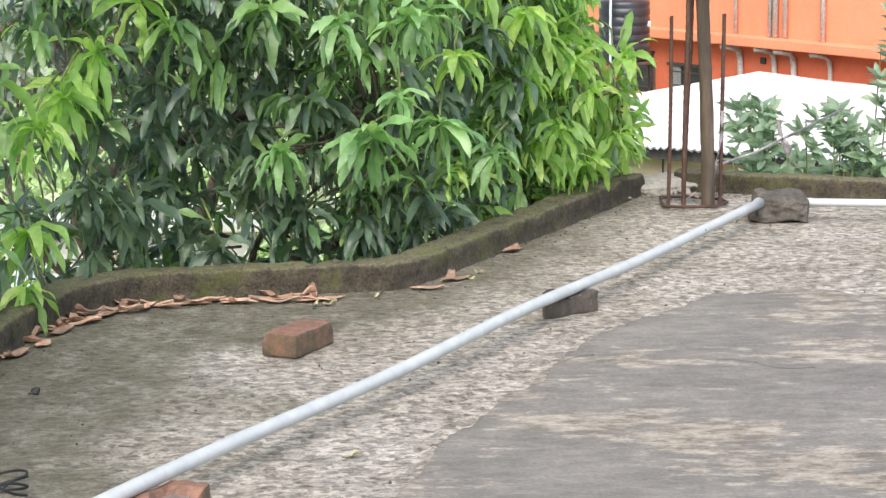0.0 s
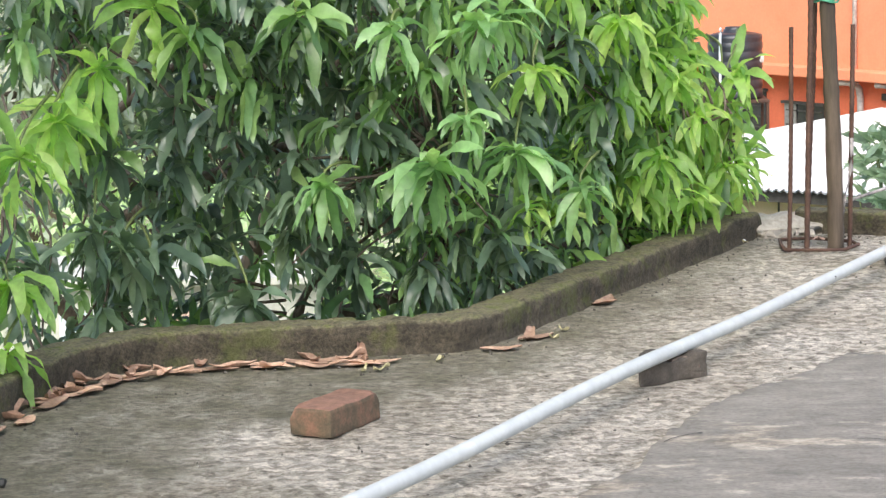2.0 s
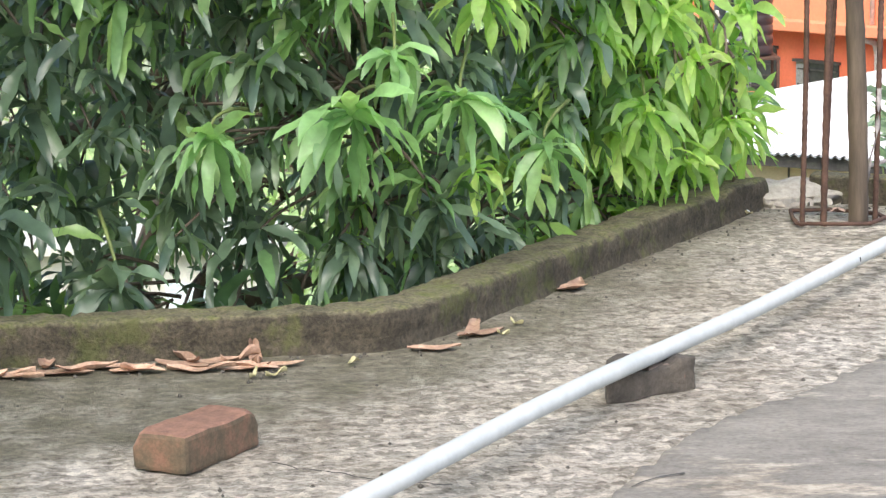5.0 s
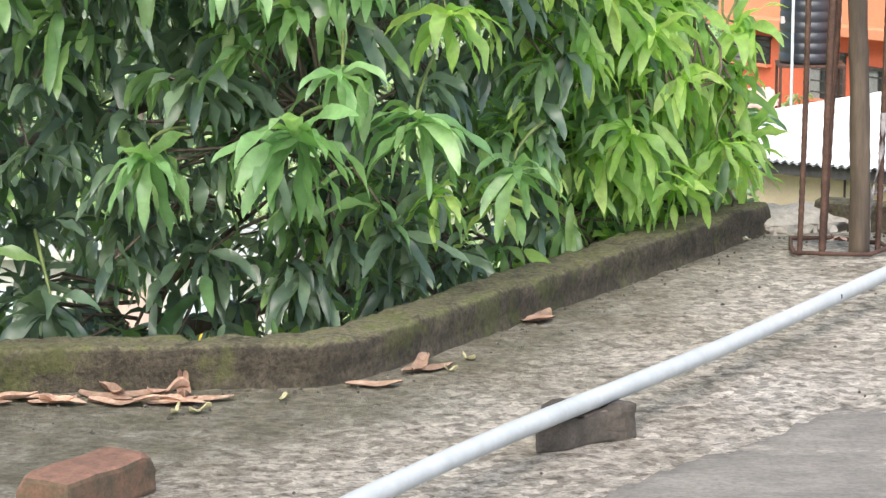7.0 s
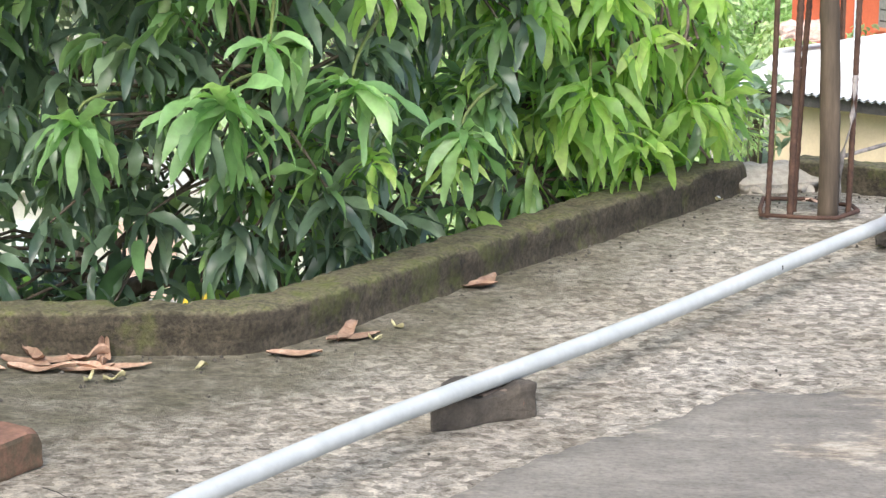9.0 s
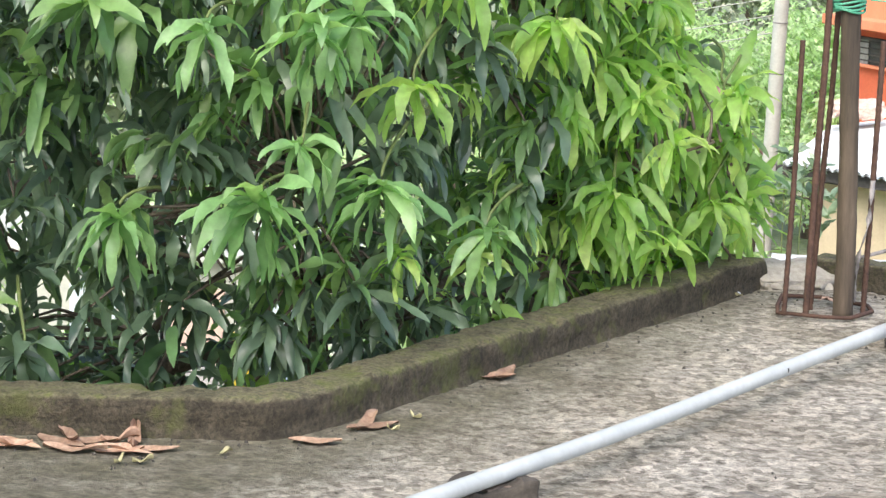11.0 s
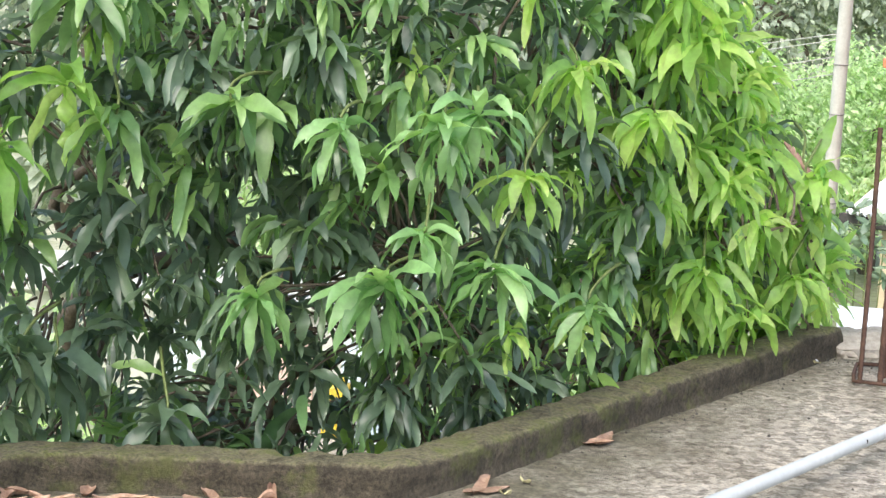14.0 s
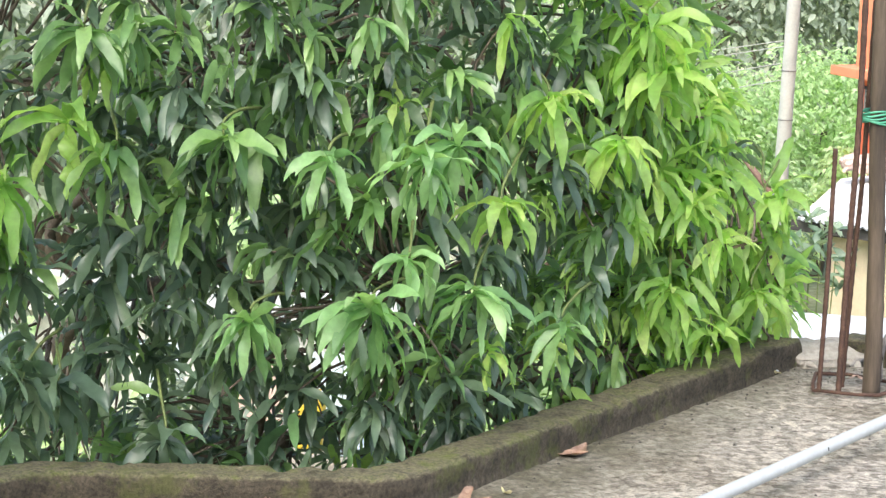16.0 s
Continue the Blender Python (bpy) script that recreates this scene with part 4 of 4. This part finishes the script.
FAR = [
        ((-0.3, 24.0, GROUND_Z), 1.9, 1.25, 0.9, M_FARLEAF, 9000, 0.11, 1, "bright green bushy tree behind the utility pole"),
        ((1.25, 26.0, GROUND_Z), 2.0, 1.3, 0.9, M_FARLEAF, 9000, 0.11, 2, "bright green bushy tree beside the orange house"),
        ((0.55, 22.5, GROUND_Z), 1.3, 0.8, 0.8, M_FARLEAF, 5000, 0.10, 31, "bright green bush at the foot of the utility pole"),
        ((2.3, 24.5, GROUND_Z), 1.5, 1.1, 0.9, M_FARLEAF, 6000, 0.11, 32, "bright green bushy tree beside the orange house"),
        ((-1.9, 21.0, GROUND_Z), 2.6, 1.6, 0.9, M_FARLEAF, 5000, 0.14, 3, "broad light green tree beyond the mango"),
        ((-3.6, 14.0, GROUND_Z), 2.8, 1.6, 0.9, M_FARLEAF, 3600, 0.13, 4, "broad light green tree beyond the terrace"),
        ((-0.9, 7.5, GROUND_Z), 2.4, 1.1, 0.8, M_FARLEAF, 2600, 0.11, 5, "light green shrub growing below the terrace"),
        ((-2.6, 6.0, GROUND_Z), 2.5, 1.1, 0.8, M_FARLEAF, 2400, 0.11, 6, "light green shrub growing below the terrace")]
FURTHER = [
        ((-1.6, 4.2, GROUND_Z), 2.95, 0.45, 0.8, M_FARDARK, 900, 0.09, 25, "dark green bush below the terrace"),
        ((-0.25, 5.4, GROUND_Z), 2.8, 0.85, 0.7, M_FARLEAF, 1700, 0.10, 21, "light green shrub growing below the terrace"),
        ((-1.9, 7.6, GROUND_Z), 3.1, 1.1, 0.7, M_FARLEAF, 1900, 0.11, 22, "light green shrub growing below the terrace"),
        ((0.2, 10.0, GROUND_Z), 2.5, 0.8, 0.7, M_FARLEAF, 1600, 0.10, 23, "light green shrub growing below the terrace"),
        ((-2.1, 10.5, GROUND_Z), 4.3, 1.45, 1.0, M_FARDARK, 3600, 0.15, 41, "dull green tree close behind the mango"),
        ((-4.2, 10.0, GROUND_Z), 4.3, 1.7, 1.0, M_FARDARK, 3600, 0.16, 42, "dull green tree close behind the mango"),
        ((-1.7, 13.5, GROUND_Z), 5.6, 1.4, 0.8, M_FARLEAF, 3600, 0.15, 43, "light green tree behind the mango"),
        ((-0.6, 36.0, GROUND_Z), 3.6, 2.9, 1.0, M_FARDARK, 9000, 0.20, 7, "dark tree in the distance, haze in its leaf colour"),
        ((2.6, 38.0, GROUND_Z), 3.4, 3.0, 1.0, M_FARDARK, 9000, 0.20, 8, "dark tree in the distance, haze in its leaf colour"),
        ((-5.5, 34.0, GROUND_Z), 4.0, 3.2, 1.0, M_FARDARK, 4500, 0.26, 9, "dark tree in the distance, haze in its leaf colour"),
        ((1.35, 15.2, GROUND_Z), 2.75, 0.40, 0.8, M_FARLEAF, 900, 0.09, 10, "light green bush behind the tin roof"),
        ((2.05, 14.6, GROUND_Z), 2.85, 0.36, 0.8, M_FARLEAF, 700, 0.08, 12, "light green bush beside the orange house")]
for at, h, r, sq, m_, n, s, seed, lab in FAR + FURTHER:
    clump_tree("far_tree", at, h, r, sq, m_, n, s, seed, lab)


def shrub(at, stems, seed, label, size, tall):
    rng = random.Random(seed)
    thing = empty("shrub", at, label, "shrub")
    base = Vector(at)
    leaves = Foliage()
    for dx, dy, top in stems:
        tip = base + Vector((dx, dy, top))
        s = spline([base + Vector((dx * 0.3, dy * 0.3, 0)), base + Vector((dx * 0.6, dy * 0.5, top * 0.6)), tip], 14)
        adopt(thing, tube_part("stem", s, [0.006 - 0.0002 * i for i in range(14)], M_TWIG, sides=6))
        for k in range(tall):
            p = tip - Vector((0, 0, 0.08 * k)) + Vector((rng.uniform(-0.07, 0.07), rng.uniform(-0.09, 0.05), 0))
            for leaf in whorl(p, (rng.uniform(-0.4, 0.4), -0.3, 0.8), 9, size, rng, 1.1, 0.5, 0.42):
                leaves.add(*leaf_blade(*leaf, rng, 4))
    adopt(thing, tagged(leaves.link("leaves", M_SHRUB), kind="stuff"))


stems = []
r3 = random.Random(77)
for k in range(42):
    dx = r3.uniform(-0.52, 0.72)
    top = r3.uniform(3.74, 4.10) if dx < 0.25 else r3.uniform(3.9, 4.85)
    stems.append((dx, r3.uniform(-0.25, 0.2), top))
shrub((2.20, 4.5, GROUND_Z), stems, 31, "grey-green broad-leaved shrub rising behind the back parapet", 0.125, 3)
shrub((1.0, 7.4, GROUND_Z), [(-0.04, 0.0, 3.50), (0.06, 0.05, 3.60), (0.14, -0.05, 3.44), (0.0, 0.12, 3.64), (-0.14, 0.1, 3.42)], 32,
      "thin grey-green shrub beside the utility pole", 0.12, 3)


# ---------------------------------------------------------------- neighbouring houses
def tin_house():
    house = empty("tin_roofed_house", (2.8, 11.5, GROUND_Z), "beige single-storey house with a white corrugated tin roof", "house")
    eave_l, eave_r = Vector((0.93, 10.6, -0.84)), Vector((6.4, 6.9, -0.84))
    hip_l, hip_r, corner = Vector((3.05, 12.7, -0.55)), Vector((4.7, 12.0, -0.70)), Vector((1.25, 12.6, -0.84))

    def slope(name, a, b, c, d, cols, rows=4):
        """One corrugated roof slope: eave a to b, ridge d to c."""
        verts, faces, n = [], [], rows + 1
        for i in range(cols + 1):
            e, t = a.lerp(b, i / cols), d.lerp(c, i / cols)
            for j in range(n):
                p = e.lerp(t, j / rows)
                verts.append(p + Vector((0, 0, 0.009 * math.sin(i * math.pi / 2) + 0.01 * noise.noise(p * 1.5))))
        for i in range(cols):
            for j in range(rows):
                faces.append((i * n + j, (i + 1) * n + j, (i + 1) * n + j + 1, i * n + j + 1))
        m = len(verts)
        verts += [v - Vector((0, -0.003, 0.012)) for v in verts]
        faces += [tuple(k + m for k in f[::-1]) for f in faces]
        return link_mesh(name, verts, faces, M_TIN)

    front_slope = slope("roof", eave_l, eave_r, hip_r, hip_l, 460)
    side_slope = slope("roof", corner, eave_l, hip_l + Vector((0.02, 0, -0.005)), hip_l, 230)
    along_eave = (eave_r - eave_l).normalized()
    inward = Vector((-along_eave.y, along_eave.x, 0))

    def slab(name, s0, s1, d0, d1, z0, z1, material):
        """An upright piece that follows the eave: from s0 to s1 along it, d0 to d1 behind it."""
        bm = bmesh.new()
        foot = [eave_l + along_eave * s + inward * d for s, d in ((s0, d0), (s1, d0), (s1, d1), (s0, d1))]
        low, top = [[bm.verts.new((p.x, p.y, z)) for p in foot] for z in (z0, z1)]
        bm.faces.new(low[::-1])
        bm.faces.new(top)
        for i in range(4):
            bm.faces.new((low[i], low[(i + 1) % 4], top[(i + 1) % 4], top[i]))
        return part(name, bm, material)

    # the near-black strip along the eave is the roof edge's shadow line, put in as colour
    adopt(house, front_slope, side_slope, slab("wall", 0.10, 6.5, 0.30, 2.4, GROUND_Z, -0.90, M_BEIGE),
          slab("fascia", 0.05, 6.55, 0.06, 0.10, -0.935, -0.862, M_EAVE), slab("wall_joint", 1.02, 1.032, 0.292, 0.30, -2.6, -0.95, M_EAVE),
          slab("roof_beam", -0.12, 0.40, 0.10, 0.16, -0.95, -0.88, M_EAVE), slab("roof_beam", 0.02, 0.42, 0.6, 0.66, -1.05, -0.98, M_RAG))
    rag = part("folded_cloth", box((1.25, 12.05, -0.70), (1.62, 12.35, -0.60), 0.03, 0.04, 5, 3), M_CLOTH, smooth=True)
    tagged(rag, "faded orange cloth heaped on the tin roof", "cloth")
    shed = empty("flat_shed", (2.4, 5.0, GROUND_Z), "low shed with a flat white tin sheet roof", "shed")
    walls = part("wall", box((1.02, 3.3, GROUND_Z), (5.2, 6.7, -0.80)), M_WALL)
    sheet = part("roof", box((0.92, 3.1, -0.795), (5.3, 6.8, -0.76), 0.004, 0.008, 9), M_TIN)
    adopt(shed, walls, sheet)


tin_house()


def orange_house():
    """Built along its own front: s runs along the facade, d out of it."""
    house = empty("orange_house", (1.45, 17.0, GROUND_Z), "two-storey house with bright orange walls and grey pipes", "house")
    turn = Matrix.Translation((1.45, 17.0, 0)) @ Matrix.Rotation(math.atan2(-0.828, 0.561), 4, "Z")

    def piece(name, lo, hi, material, bevel=0.0, parent=None):
        ob = part(name, box((lo[0], -hi[1], lo[2]), (hi[0], -lo[1], hi[2]), bevel), material)
        ob.data.transform(turn)
        adopt(house, ob)
        if parent:
            ob.parent = parent
        return ob

    def pipe(points, r):
        adopt(house, tube_part("downpipe", [turn @ Vector((s, -d, z)) for s, d, z in points], r, M_WHITEPIPE, sides=10))

    piece("wall", (0.0, -4.0, GROUND_Z), (9.0, 0.0, -0.45), M_ORANGE)
    piece("wall", (0.0, -4.0, -0.36), (9.0, 0.04, 3.2), M_ORANGE2)
    piece("ledge", (-0.16, -4.1, -0.45), (9.0, 0.22, -0.36), M_ORANGE2, 0.01)
    for s, r in ((3.03, 0.020), (3.50, 0.022), (3.57, 0.030), (3.70, 0.024), (4.19, 0.026)):
        pipe([(s, 0.075, z) for z in (-0.355, 0.6, 1.6, 3.1)], r)
    for s, r in ((3.06, 0.030), (3.52, 0.026), (3.78, 0.028), (4.25, 0.022)):
        pipe(spline([(s - 0.12, 0.17, -0.475), (s - 0.02, 0.13, -0.48), (s, 0.04, -0.56), (s, 0.035, -1.0), (s, 0.035, -1.7)], 14), r)
    for s0, s1, z0, z1 in ((2.04, 2.56, -1.25, -0.72), (1.30, 1.76, -1.02, -0.63), (0.14, 0.72, -0.78, -0.56)):
        win = piece("window", (s0, 0.0, z0), (s1, 0.012, z1), M_DARK)
        for k in range(4):
            z = z0 + (z1 - z0) * (k + 0.5) / 4
            piece("grille_bar", (s0 + 0.02, 0.016, z), (s1 - 0.02, 0.028, z + 0.014), M_EAVE, 0, win)
        piece("window_frame", (s0 - 0.025, 0.004, z1), (s1 + 0.025, 0.05, z1 + 0.025), M_EAVE, 0, win)
        piece("sill", (s0 - 0.025, 0.004, z0 - 0.025), (s1 + 0.025, 0.06, z0), M_ORANGE2, 0, win)
        piece("shutter", (s0, 0.016, z0), (s0 + (s1 - s0) * 0.3, 0.026, z1), M_STEELBAND, 0, win)
    piece("vent", (3.32, 0.002, -0.62), (3.38, 0.03, -0.56), M_EAVE, 0.008)


orange_house()


def lathe(profile, at, sides=40):
    verts, faces, n = [], [], len(profile)
    for s in range(sides):
        a = 2 * math.pi * s / sides
        verts += [(at[0] + r * math.cos(a), at[1] + r * math.sin(a), at[2] + z) for r, z in profile]
    for s in range(sides):
        t = (s + 1) % sides
        for i in range(n - 1):
            faces.append((s * n + i, t * n + i, t * n + i + 1, s * n + i + 1))
    return verts, faces


def water_tank():
    x, y, z0 = 2.0, 14.0, -0.55
    at = (x, y, z0)
    tank = empty("water_tank", at, "black ribbed plastic water tank on a steel stand", "water tank")
    prof = [(0.0, 0.0), (0.222, 0.0), (0.234, 0.013)]
    for k in range(6):
        z = 0.013 + k * 0.081
        prof += [(0.236, z + 0.010), (0.236, z + 0.059), (0.230, z + 0.066), (0.230, z + 0.076)]
    prof += [(0.234, 0.520), (0.228, 0.546), (0.17, 0.562), (0.10, 0.568), (0.10, 0.590), (0.0, 0.594)]
    adopt(tank, link_mesh("body", *lathe(prof, at), M_BLACKTANK), link_mesh("lid", *lathe([(0.088, 0.59), (0.085, 0.612), (0.0, 0.615)], at, 24), M_BLACKTANK),
          part("stand_deck", box((x - 0.25, y - 0.24, z0 - 0.025), (x + 0.27, y + 0.24, z0 - 0.002), 0.004), M_RUST))
    for dx in (-0.235, 0.255):
        for dy in (-0.225, 0.225):
            adopt(tank, part("stand_leg", box((x + dx - 0.011, y + dy - 0.011, GROUND_Z), (x + dx + 0.011, y + dy + 0.011, z0 - 0.02)), M_RUST))
    adopt(tank, tube_part("inlet_pipe", spline([(x - 0.15, y - 0.25, -1.4), (x - 0.15, y - 0.25, -0.5), (x - 0.15, y - 0.25, -0.02), (x - 0.14, y - 0.20, 0.06)], 12), 0.012, M_BLUE,
                          sides=8, label="pale blue inlet pipe"))
    for dx in (-0.215, 0.215):
        adopt(tank, part("label_plate", box((x + dx - 0.02, y - 0.115, z0 + 0.31), (x + dx + 0.02, y - 0.06, z0 + 0.365), 0.006), M_WHITEPIPE))


water_tank()


def utility_pole():
    pole = empty("utility_pole", (0.70, 20.0, GROUND_Z), "grey cast concrete utility pole carrying thin wires", "pole")
    lean = lambda z: 0.715 + 0.020 * (z + 4.0)
    adopt(pole, tube_part("shaft", [(lean(z), 20.0, z) for z in np.linspace(GROUND_Z - 0.05, 3.0, 12)], [0.088 - 0.0022 * i for i in range(12)], M_POLE, sides=14))
    for z in (-2.2, -1.25, -0.72):
        adopt(pole, tube_part("band", [(lean(z), 20.0, z), (lean(z), 20.0, z + 0.014)], 0.084, M_STEELBAND, sides=14))
    for k, z in enumerate((-0.38, -0.44, -0.62, -0.80)):
        wire = spline([(lean(z), 19.93, z), (-2.0, 21.5, z - 0.55 - 0.03 * k), (-6.5, 24.0, z - 0.9)], 16)
        adopt(pole, tube_part("wire", wire, 0.006, M_POLE, sides=5))
    adopt(pole, tube_part("brace", [(lean(-2.15), 19.95, -2.15), (0.25, 20.4, -1.62), (-0.15, 20.8, -1.15)], 0.034, M_BRACE, sides=8))


utility_pole()


def oddments():
    stand = part("low_wall", box((-1.35, 3.6, GROUND_Z), (-0.60, 4.1, -0.86), 0.01), M_WALL)
    tagged(stand, "low plastered wall below the mango tree", "wall", kind="structure")
    sheet = part("plastic_sheet", box((-0.98, 3.62, -0.858), (-0.64, 3.98, -0.84), 0.003, 0.012, 5), M_BLUE)
    tagged(sheet, "pale blue plastic sheet lying on the low wall", "sheet")
    can = empty("jerrycan", (-1.06, 3.75, -0.86), "yellow plastic jerrycan standing on the low wall", "jerrycan")
    body = part("body", box((-1.12, 3.69, -0.858), (-1.01, 3.79, -0.64), 0.015), M_YELLOW, smooth=True)
    neck = tube_part("neck", [(-1.04, 3.74, -0.645), (-1.04, 3.74, -0.605)], 0.014, M_YELLOW, sides=12)
    adopt(can, body, neck)
    house = empty("pale_house", (-2.2, 6.0, GROUND_Z), "pale plastered house half hidden behind the mango tree", "house")
    wall = part("wall", box((-4.2, 5.5, GROUND_Z), (-0.95, 6.2, -0.70), 0.004), M_PALE)
    roof = part("roof", box((-4.3, 5.4, -0.698), (-0.88, 6.3, -0.66), 0.006), M_PALE)
    door = part("door", box((-1.86, 5.475, -2.1), (-1.56, 5.498, -0.84), 0.003), M_PINK, label="faded pink door leaf")
    adopt(house, wall, roof, door)
    for x0 in (-1.42, -2.3, -3.1):
        win = part("window", box((x0, 5.48, -1.2), (x0 + 0.22, 5.497, -0.84), 0.002), M_BLUE)
        adopt(house, win)
        sill = part("sill", box((x0 - 0.02, 5.45, -1.225), (x0 + 0.24, 5.497, -1.203), 0.002), M_PALE)
        sill.parent = win
    stick = tube_part("bamboo_stick", [(1.21, 1.80, 0.15), (1.40, 2.0, 0.175), (1.85, 2.45, 0.30)], 0.006, M_RAG, sides=8)
    tagged(stick, "thin pale stick tied across to the rusty bars", "stick")
    strip("cloth_strip", [(1.52, 2.12, 0.30), (1.53, 2.12, 0.24), (1.56, 2.13, 0.18), (1.57, 2.13, 0.10)], 0.024, M_RAG, "faded cloth strip hanging from the stick", "cloth", 0.2)


oddments()
